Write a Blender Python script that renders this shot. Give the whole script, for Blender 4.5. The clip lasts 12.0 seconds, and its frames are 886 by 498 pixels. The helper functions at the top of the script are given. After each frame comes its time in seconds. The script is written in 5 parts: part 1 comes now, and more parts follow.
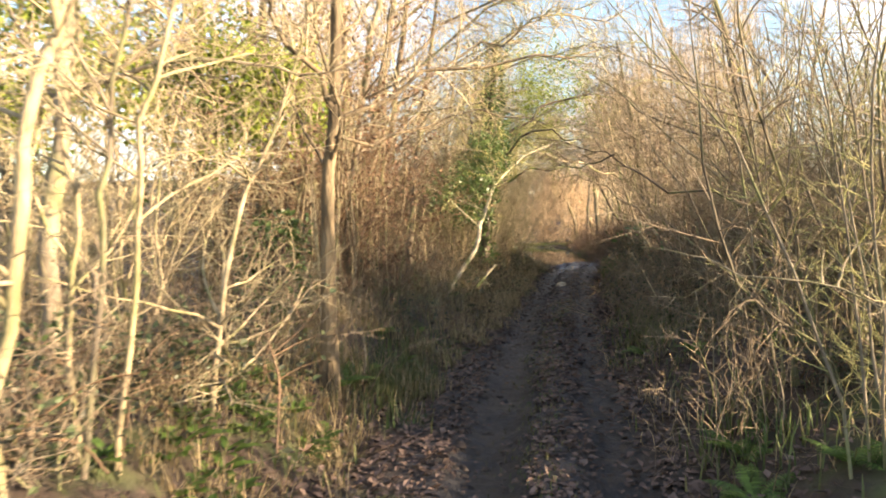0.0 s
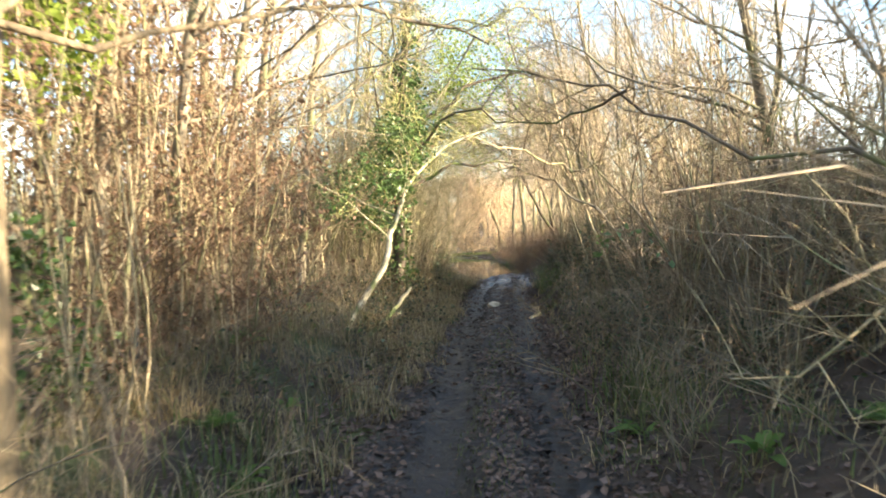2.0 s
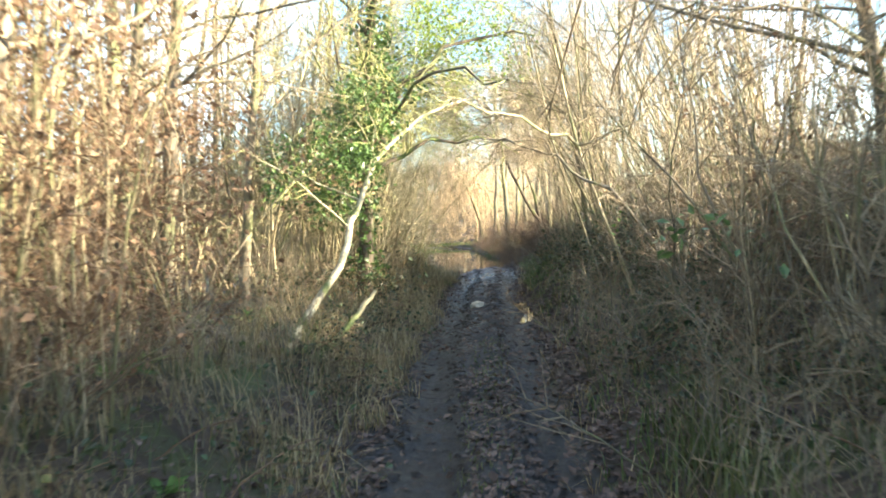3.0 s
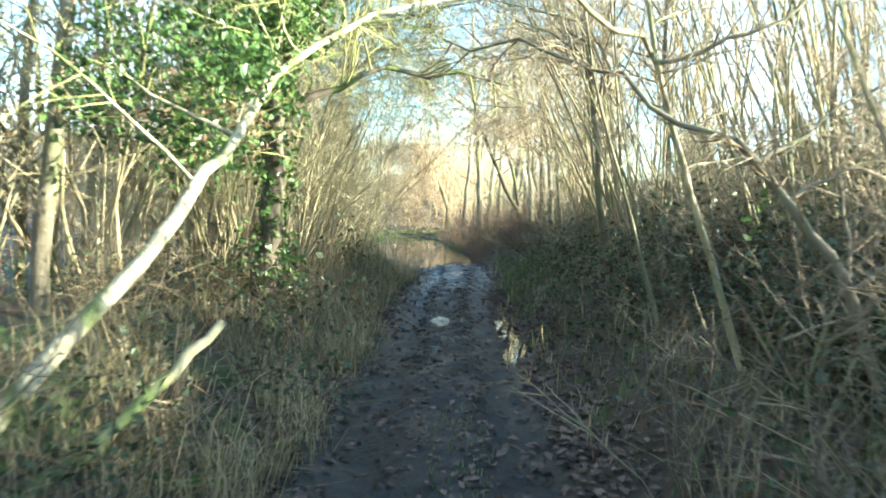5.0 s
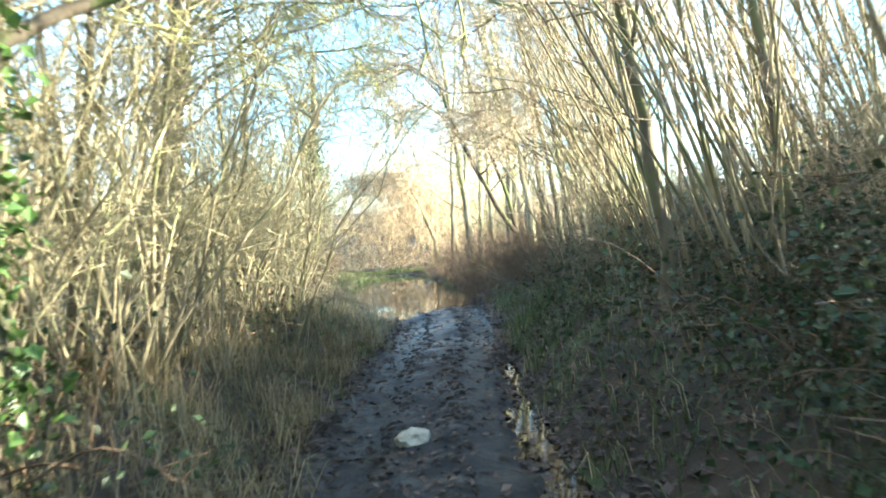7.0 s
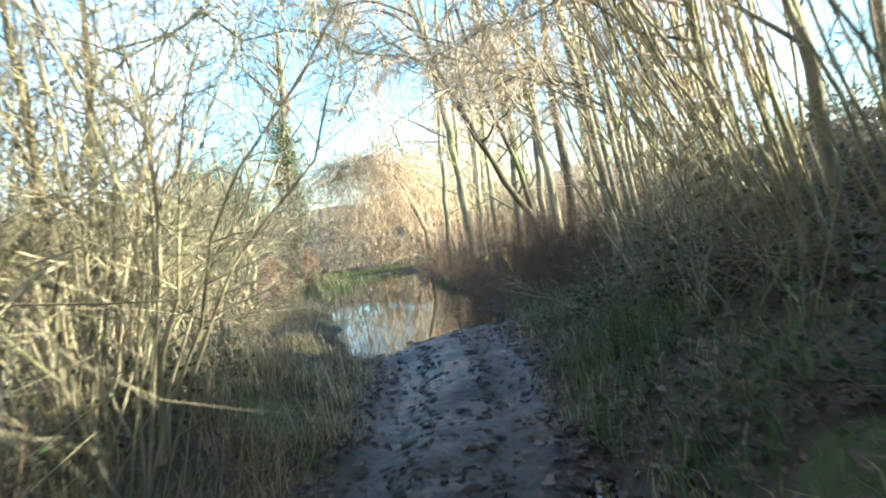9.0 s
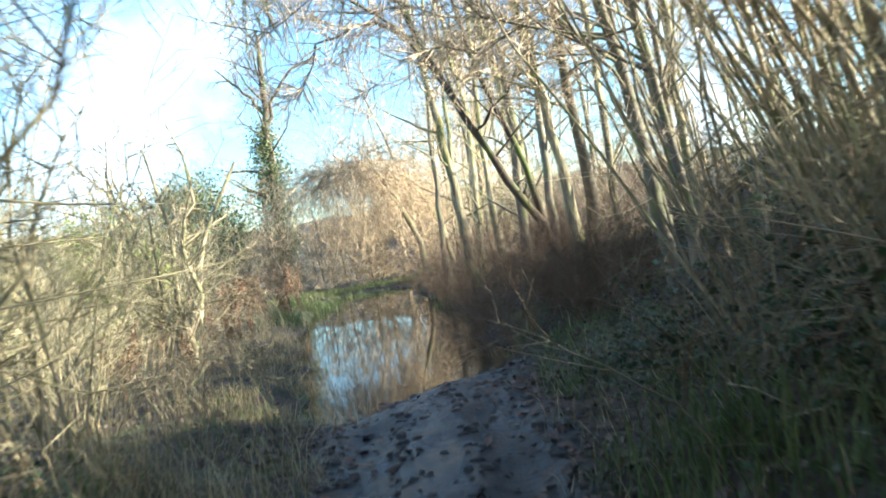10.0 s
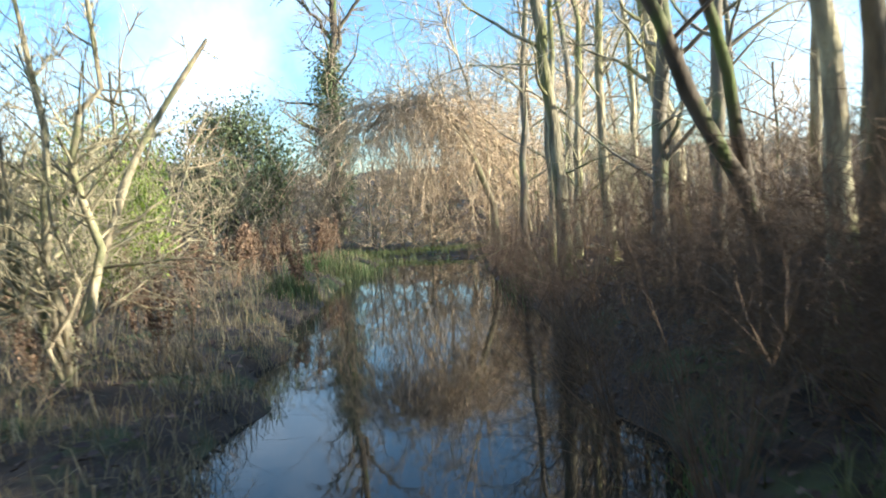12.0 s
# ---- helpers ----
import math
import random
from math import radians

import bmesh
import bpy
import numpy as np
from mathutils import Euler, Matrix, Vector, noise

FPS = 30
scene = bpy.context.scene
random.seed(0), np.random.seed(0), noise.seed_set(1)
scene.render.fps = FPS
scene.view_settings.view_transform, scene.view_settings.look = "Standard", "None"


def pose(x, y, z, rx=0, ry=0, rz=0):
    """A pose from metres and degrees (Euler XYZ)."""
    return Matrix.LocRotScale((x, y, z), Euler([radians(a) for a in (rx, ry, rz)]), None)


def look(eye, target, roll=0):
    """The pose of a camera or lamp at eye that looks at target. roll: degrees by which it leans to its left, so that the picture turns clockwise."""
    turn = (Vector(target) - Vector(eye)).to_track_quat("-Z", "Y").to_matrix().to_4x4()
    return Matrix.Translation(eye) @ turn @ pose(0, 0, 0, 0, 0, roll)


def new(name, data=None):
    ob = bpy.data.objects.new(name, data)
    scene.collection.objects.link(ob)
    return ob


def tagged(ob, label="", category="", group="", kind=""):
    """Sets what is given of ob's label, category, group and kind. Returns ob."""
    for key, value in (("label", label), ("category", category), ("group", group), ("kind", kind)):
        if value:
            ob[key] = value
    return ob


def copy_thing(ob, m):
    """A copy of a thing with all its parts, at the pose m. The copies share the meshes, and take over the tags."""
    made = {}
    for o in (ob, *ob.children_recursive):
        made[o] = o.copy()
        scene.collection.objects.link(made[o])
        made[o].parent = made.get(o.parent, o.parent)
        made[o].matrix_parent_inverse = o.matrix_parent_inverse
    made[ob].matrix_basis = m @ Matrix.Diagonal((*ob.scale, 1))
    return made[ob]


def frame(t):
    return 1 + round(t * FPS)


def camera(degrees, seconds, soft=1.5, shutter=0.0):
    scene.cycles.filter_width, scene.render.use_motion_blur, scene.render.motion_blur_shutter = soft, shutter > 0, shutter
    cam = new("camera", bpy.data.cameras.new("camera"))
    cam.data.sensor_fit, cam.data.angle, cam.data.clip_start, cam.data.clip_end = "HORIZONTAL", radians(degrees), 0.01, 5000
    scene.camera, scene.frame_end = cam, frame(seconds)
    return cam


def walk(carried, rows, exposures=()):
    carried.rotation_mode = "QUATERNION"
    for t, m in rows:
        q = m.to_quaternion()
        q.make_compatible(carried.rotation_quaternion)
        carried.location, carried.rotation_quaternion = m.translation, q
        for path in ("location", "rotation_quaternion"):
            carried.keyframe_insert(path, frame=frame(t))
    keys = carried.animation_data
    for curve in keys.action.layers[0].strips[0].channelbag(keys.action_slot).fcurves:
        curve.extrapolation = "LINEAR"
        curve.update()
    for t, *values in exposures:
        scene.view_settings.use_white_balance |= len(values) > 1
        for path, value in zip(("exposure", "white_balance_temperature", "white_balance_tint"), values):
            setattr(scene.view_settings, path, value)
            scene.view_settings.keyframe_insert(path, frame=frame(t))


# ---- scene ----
cam = camera(62.0, 12.0, soft=1.85, shutter=0.4)

PATH = [
    (0, pose(-0.000, -0.000, 1.689, 87.86, 0.79, 8.00)),
    (0.5, pose(-0.040, 0.773, 1.684, 87.85, 1.36, 5.34)),
    (1, pose(-0.118, 1.627, 1.680, 88.01, 1.33, 3.47)),
    (1.5, pose(-0.117, 2.484, 1.679, 88.21, 1.91, 3.08)),
    (2, pose(-0.154, 3.483, 1.657, 88.50, 2.04, 1.86)),
    (2.5, pose(-0.146, 4.487, 1.646, 88.20, 2.00, 1.10)),
    (3, pose(-0.169, 5.644, 1.626, 87.66, 1.95, 0.22)),
    (5, pose(-0.057, 9.849, 1.488, 86.76, -2.59, -2.43)),
    (5.5, pose(0.020, 10.901, 1.462, 86.10, -1.84, -2.56)),
    (6, pose(0.083, 11.918, 1.419, 85.98, -0.68, -1.52)),
    (6.5, pose(0.185, 12.854, 1.456, 87.89, 1.11, -1.66)),
    (7, pose(0.404, 13.922, 1.414, 89.31, 4.17, -2.98)),
    (7.5, pose(0.410, 14.873, 1.431, 88.39, 5.03, -4.48)),
    (9.5, pose(0.732, 19.667, 1.524, 88.28, 8.95, -3.60)),
    (10, pose(0.924, 21.035, 1.528, 88.92, 9.69, -3.73)),
    (10.5, pose(1.015, 22.355, 1.559, 89.49, 10.13, -2.64)),
    (11, pose(1.036, 23.771, 1.510, 90.89, 8.50, -0.51)),
    (11.5, pose(1.096, 25.142, 1.481, 88.39, 7.45, 1.06)),
    (12, pose(1.085, 26.393, 1.469, 86.63, 3.45, 1.93)),
]
walk(cam, PATH, [(0, 2.35, 8450, 21), (1.5, 2.65, 7700, 14), (3, 3.12, 6850, 5), (5, 3.2, 5950, -8), (6.3, 3.36, 6000, -5), (7.5, 3.24, 6050, -2), (9.5, 2.68, 5850, 1), (12, 1.92, 5850, 5)])

# ---- world and sun ----
SUN_AZ, SUN_EL = radians(99), radians(13.5)   # azimuth clockwise from +y
world = bpy.data.worlds.new("sky")
scene.world = world
world.use_nodes = True
wn = world.node_tree.nodes
sky = wn.new("ShaderNodeTexSky")
sky.sky_type = "NISHITA"
sky.sun_disc = False
sky.sun_elevation, sky.sun_rotation = SUN_EL, SUN_AZ
sky.air_density, sky.dust_density, sky.ozone_density = 1.15, 0.6, 3.6
wn["Background"].inputs["Strength"].default_value = 0.105
# thin broken cloud all over the sky
wl = world.node_tree.links.new
sky_at = wn.new("ShaderNodeTexCoord")
cloud = wn.new("ShaderNodeTexNoise")
cloud.inputs["Scale"].default_value, cloud.inputs["Detail"].default_value = 2.6, 7
cloud.inputs["Roughness"].default_value = 0.55
wl(sky_at.outputs["Generated"], cloud.inputs["Vector"])
cloud_amount = wn.new("ShaderNodeMapRange")
cloud_amount.inputs["From Min"].default_value, cloud_amount.inputs["From Max"].default_value = 0.5, 0.74
wl(cloud.outputs["Fac"], cloud_amount.inputs["Value"])
cloudy = wn.new("ShaderNodeMix")
cloudy.data_type = "RGBA"
cloudy.inputs["B"].default_value = (4.5, 5.05, 5.8, 1)
wl(cloud_amount.outputs["Result"], cloudy.inputs["Factor"])
wl(sky.outputs["Color"], cloudy.inputs["A"])
wl(cloudy.outputs["Result"], wn["Background"].inputs["Color"])
sun = new("sun", bpy.data.lights.new("sun", "SUN"))
sun.data.energy, sun.data.angle, sun.data.color = 5.0, radians(0.6), (1.0, 0.87, 0.67)
to_sun = Vector((math.sin(SUN_AZ) * math.cos(SUN_EL), math.cos(SUN_AZ) * math.cos(SUN_EL), math.sin(SUN_EL)))
sun.matrix_world = look(tuple(to_sun * 60), (0, 0, 0))


# ---- materials ----
def mat(name, c1, c2, scale=6.0, rough=0.8, bump=0.3, bump_scale=40.0, spots=None, spot_scale=3.0, spot_at=0.55,
        island=0.0, each=0.0, trans=0.0, spec=0.3, stretch=1.0, relief=0.01):
    """A two-scale procedural surface. island / each: value change per leaf or per object."""
    m = bpy.data.materials.new(name)
    m.use_nodes = True
    nt = m.node_tree
    nd, lk = nt.nodes, nt.links.new
    bs = nd["Principled BSDF"]
    bs.inputs["Roughness"].default_value = rough
    bs.inputs["Specular IOR Level"].default_value = spec
    co = nd.new("ShaderNodeTexCoord")
    mp = nd.new("ShaderNodeMapping")
    mp.inputs["Scale"].default_value = (1, 1, stretch)
    lk(co.outputs["Object"], mp.inputs["Vector"])
    n1 = nd.new("ShaderNodeTexNoise")
    n1.inputs["Scale"].default_value, n1.inputs["Detail"].default_value = scale, 6
    lk(mp.outputs["Vector"], n1.inputs["Vector"])
    ramp = nd.new("ShaderNodeMapRange")
    ramp.inputs["From Min"].default_value, ramp.inputs["From Max"].default_value = 0.35, 0.65
    lk(n1.outputs["Fac"], ramp.inputs["Value"])
    mix = nd.new("ShaderNodeMix")
    mix.data_type = "RGBA"
    mix.inputs["A"].default_value, mix.inputs["B"].default_value = (*c1, 1), (*c2, 1)
    lk(ramp.outputs["Result"], mix.inputs["Factor"])
    col = mix.outputs["Result"]
    if spots:
        n2 = nd.new("ShaderNodeTexNoise")
        n2.inputs["Scale"].default_value, n2.inputs["Detail"].default_value = spot_scale, 4
        lk(mp.outputs["Vector"], n2.inputs["Vector"])
        r2 = nd.new("ShaderNodeMapRange")
        r2.inputs["From Min"].default_value, r2.inputs["From Max"].default_value = spot_at - 0.06, spot_at + 0.06
        lk(n2.outputs["Fac"], r2.inputs["Value"])
        mx = nd.new("ShaderNodeMix")
        mx.data_type = "RGBA"
        mx.inputs["B"].default_value = (*spots, 1)
        lk(col, mx.inputs["A"])
        lk(r2.outputs["Result"], mx.inputs["Factor"])
        col = mx.outputs["Result"]
    for amount, node, out in ((island, "ShaderNodeNewGeometry", "Random Per Island"), (each, "ShaderNodeObjectInfo", "Random")):
        if amount:
            src = nd.new(node)
            rr = nd.new("ShaderNodeMapRange")
            rr.inputs["To Min"].default_value, rr.inputs["To Max"].default_value = 1 - amount, 1 + amount
            lk(src.outputs[out], rr.inputs["Value"])
            hs = nd.new("ShaderNodeHueSaturation")
            lk(rr.outputs["Result"], hs.inputs["Value"])
            lk(col, hs.inputs["Color"])
            col = hs.outputs["Color"]
    lk(col, bs.inputs["Base Color"])
    n3 = nd.new("ShaderNodeTexNoise")
    n3.inputs["Scale"].default_value, n3.inputs["Detail"].default_value = bump_scale, 5
    lk(mp.outputs["Vector"], n3.inputs["Vector"])
    bp = nd.new("ShaderNodeBump")
    bp.inputs["Strength"].default_value, bp.inputs["Distance"].default_value = bump, relief
    lk(n3.outputs["Fac"], bp.inputs["Height"])
    lk(bp.outputs["Normal"], bs.inputs["Normal"])
    if trans:
        tr = nd.new("ShaderNodeBsdfTranslucent")
        lk(col, tr.inputs["Color"])
        ms = nd.new("ShaderNodeMixShader")
        ms.inputs["Fac"].default_value = trans
        lk(bs.outputs["BSDF"], ms.inputs[1])
        lk(tr.outputs["BSDF"], ms.inputs[2])
        lk(ms.outputs["Shader"], nd["Material Output"].inputs["Surface"])
    return m


M_PALE = mat("bark_pale", (0.42, 0.345, 0.225), (0.21, 0.175, 0.11), 14, 0.8, 0.8, 70, (0.19, 0.185, 0.095), 6, 0.54, each=0.3, stretch=0.35)
M_TRUNK = mat("bark_furrowed", (0.40, 0.35, 0.22), (0.15, 0.125, 0.085), 11, 0.85, 1.0, 26, (0.19, 0.19, 0.075), 2.6, 0.54, each=0.3, stretch=0.22, relief=0.04)
M_GREY = mat("bark_grey", (0.22, 0.19, 0.14), (0.12, 0.10, 0.075), 8, 0.85, 0.6, 50, (0.17, 0.18, 0.09), 4, 0.58, each=0.25, stretch=0.4)
M_DARK = mat("bark_dark", (0.13, 0.105, 0.08), (0.07, 0.055, 0.04), 7, 0.9, 0.8, 40, (0.12, 0.15, 0.05), 3, 0.57, each=0.2, stretch=0.3)
M_VERGE = mat("bark_verge", (0.24, 0.19, 0.12), (0.10, 0.078, 0.052), 9, 0.9, 1.0, 30, (0.06, 0.05, 0.035), 3.5, 0.55, stretch=0.25, relief=0.03)
M_LEAN = mat("bark_mottled", (0.44, 0.40, 0.29), (0.19, 0.17, 0.12), 11, 0.85, 0.9, 40, (0.13, 0.15, 0.06), 5, 0.56, stretch=0.5, relief=0.02)
M_MOSS = mat("bark_mossy", (0.30, 0.27, 0.19), (0.17, 0.15, 0.10), 9, 0.85, 0.7, 50, (0.12, 0.15, 0.055), 2.6, 0.48, stretch=0.5)
M_TWIG = mat("twig_tan", (0.40, 0.35, 0.22), (0.25, 0.21, 0.13), 5, 0.8, 0.2, 60, island=0.35)
M_TWIG_GREY = mat("twig_grey", (0.30, 0.24, 0.16), (0.17, 0.13, 0.09), 5, 0.8, 0.2, 60, island=0.35)
M_TWIG_RED = mat("twig_red", (0.20, 0.13, 0.08), (0.10, 0.068, 0.045), 5, 0.75, 0.2, 60, island=0.35)
# golden twigs, base lightened to stand in for sun the wood blocks
M_TWIG_GOLD = mat("twig_gold", (0.60, 0.46, 0.30), (0.32, 0.23, 0.15), 5, 0.7, 0.2, 60, island=0.45)
M_BROWN = mat("leaf_brown", (0.29, 0.185, 0.115), (0.15, 0.095, 0.065), 8, 0.7, 0.2, 60, island=0.5, trans=0.35)
M_IVY = mat("leaf_ivy", (0.10, 0.165, 0.045), (0.05, 0.10, 0.03), 8, 0.35, 0.2, 60, island=0.5, trans=0.2, spec=0.5)
M_BRAMBLE = mat("leaf_bramble", (0.045, 0.08, 0.03), (0.055, 0.055, 0.03), 3, 0.45, 0.2, 60, island=0.5, trans=0.2, spec=0.4)
M_HERB = mat("leaf_herb", (0.13, 0.22, 0.05), (0.07, 0.135, 0.035), 4, 0.5, 0.2, 60, island=0.4, trans=0.35)
M_STRAW = mat("grass_dead", (0.42, 0.34, 0.20), (0.24, 0.19, 0.11), 2, 0.8, 0.1, 60, island=0.45, trans=0.3)
M_GRASS = mat("grass_green", (0.085, 0.135, 0.045), (0.17, 0.17, 0.08), 1.2, 0.7, 0.1, 60, island=0.4, trans=0.3)
M_LITTER = mat("leaf_litter", (0.155, 0.108, 0.088), (0.08, 0.058, 0.05), 2, 0.7, 0.2, 60, island=0.5)
M_STONE = mat("stone_pale", (0.62, 0.57, 0.46), (0.42, 0.38, 0.30), 14, 0.8, 0.6, 60)
M_DOCK = mat("dock_stalk", (0.25, 0.16, 0.10), (0.15, 0.095, 0.06), 6, 0.8, 0.3, 60, island=0.4)
M_LIME = mat("leaf_lime", (0.30, 0.36, 0.07), (0.16, 0.23, 0.05), 3, 0.6, 0.2, 60, island=0.45, trans=0.45)
# lighter twig colour that puts sunlight into the right-hand trees' twigs
M_TWIG_SUNLIT = mat("twig_sunlit", (0.56, 0.45, 0.33), (0.36, 0.28, 0.20), 5, 0.8, 0.2, 60, island=0.35)
M_TWIG_LICHEN = mat("twig_lichen", (0.37, 0.36, 0.15), (0.22, 0.22, 0.10), 5, 0.85, 0.2, 60, island=0.35)
M_YEW = mat("leaf_yew", (0.13, 0.155, 0.065), (0.07, 0.09, 0.045), 3, 0.6, 0.2, 60, island=0.4, spec=0.3)

M_CLOD = mat("mud_clod", (0.045, 0.036, 0.031), (0.02, 0.017, 0.015), 9, 0.6, 0.6, 50, island=0.35)

# wet mud on the track, leaf-brown soil and moss beside it
M_GROUND = mat("soil_and_mud", (0.075, 0.052, 0.038), (0.042, 0.033, 0.025), 3.0, 0.85, 1.0, 11, (0.07, 0.09, 0.03), 1.3, 0.58, relief=0.03)
nt = M_GROUND.node_tree
nt.nodes["Principled BSDF"].inputs["Specular IOR Level"].default_value = 0.5
nd, lk = nt.nodes, nt.links.new
bs = nd["Principled BSDF"]
old = bs.inputs["Base Color"].links[0].from_socket
at = nd.new("ShaderNodeAttribute")
at.attribute_name = "mud"
cn = nd.new("ShaderNodeTexNoise")
cn.inputs["Scale"].default_value, cn.inputs["Detail"].default_value = 3.2, 12
cn.inputs["Roughness"].default_value = 0.66
cm = nd.new("ShaderNodeMapRange")
cm.inputs["From Min"].default_value, cm.inputs["From Max"].default_value = 0.38, 0.64
lk(cn.outputs["Fac"], cm.inputs["Value"])
cr = nd.new("ShaderNodeMix")
cr.data_type = "RGBA"
cr.inputs["A"].default_value, cr.inputs["B"].default_value = (0.014, 0.0140, 0.0155, 1), (0.037, 0.036, 0.040, 1)
lk(cm.outputs["Result"], cr.inputs["Factor"])
mm = nd.new("ShaderNodeMix")
mm.data_type = "RGBA"
lk(at.outputs["Fac"], mm.inputs["Factor"])
lk(old, mm.inputs["A"])
lk(cr.outputs["Result"], mm.inputs["B"])
ru = nd.new("ShaderNodeAttribute")
ru.attribute_name = "rut"
rd = nd.new("ShaderNodeMix")
rd.data_type = "RGBA"
rd.inputs["B"].default_value = (0.018, 0.019, 0.022, 1)
lk(ru.outputs["Fac"], rd.inputs["Factor"])
lk(mm.outputs["Result"], rd.inputs["A"])
lk(rd.outputs["Result"], bs.inputs["Base Color"])
wet = nd.new("ShaderNodeTexNoise")
wet.inputs["Scale"].default_value, wet.inputs["Detail"].default_value = 2.6, 8
wr = nd.new("ShaderNodeMapRange")
wr.inputs["From Min"].default_value, wr.inputs["From Max"].default_value = 0.4, 0.65
wr.inputs["To Min"].default_value, wr.inputs["To Max"].default_value = 0.85, 0.42
lk(wet.outputs["Fac"], wr.inputs["Value"])
rm = nd.new("ShaderNodeMix")
rm.inputs["A"].default_value = 0.9
lk(at.outputs["Fac"], rm.inputs["Factor"])
lk(wr.outputs["Result"], rm.inputs["B"])
rq = nd.new("ShaderNodeMix")
rq.inputs["B"].default_value = 0.55
lk(ru.outputs["Fac"], rq.inputs["Factor"])
lk(rm.outputs["Result"], rq.inputs["A"])
wa = nd.new("ShaderNodeAttribute")
wa.attribute_name = "wet"
rw = nd.new("ShaderNodeMix")
rw.inputs["B"].default_value = 0.25
lk(wa.outputs["Fac"], rw.inputs["Factor"])
lk(rq.outputs["Result"], rw.inputs["A"])
lk(rw.outputs["Result"], bs.inputs["Roughness"])

# trodden lumps in the mud
vo = nd.new("ShaderNodeTexNoise")
vo.inputs["Scale"].default_value, vo.inputs["Detail"].default_value = 9.0, 12
vo.inputs["Roughness"].default_value = 0.68
place = nd.new("ShaderNodeTexCoord")
for tex in (cn, wet, vo):
    lk(place.outputs["Object"], tex.inputs["Vector"])
bp2 = nd.new("ShaderNodeBump")
bp2.inputs["Strength"].default_value, bp2.inputs["Distance"].default_value = 0.7, 0.07
lk(vo.outputs["Fac"], bp2.inputs["Height"])
lk(bs.inputs["Normal"].links[0].from_socket, bp2.inputs["Normal"])
lk(bp2.outputs["Normal"], bs.inputs["Normal"])

M_WATER = mat("murky_water", (0.026, 0.022, 0.017), (0.036, 0.030, 0.021), 0.6, 0.012, 0.06, 5.0, spec=0.5)
M_WATER.node_tree.nodes["Principled BSDF"].inputs["IOR"].default_value = 1.33


M_PUDDLE = mat("rut_water", (0.022, 0.018, 0.014), (0.035, 0.028, 0.021), 5, 0.03, 0.04, 6, spec=0.5)


M_PUDDLE.node_tree.nodes["Principled BSDF"].inputs["IOR"].default_value = 1.33


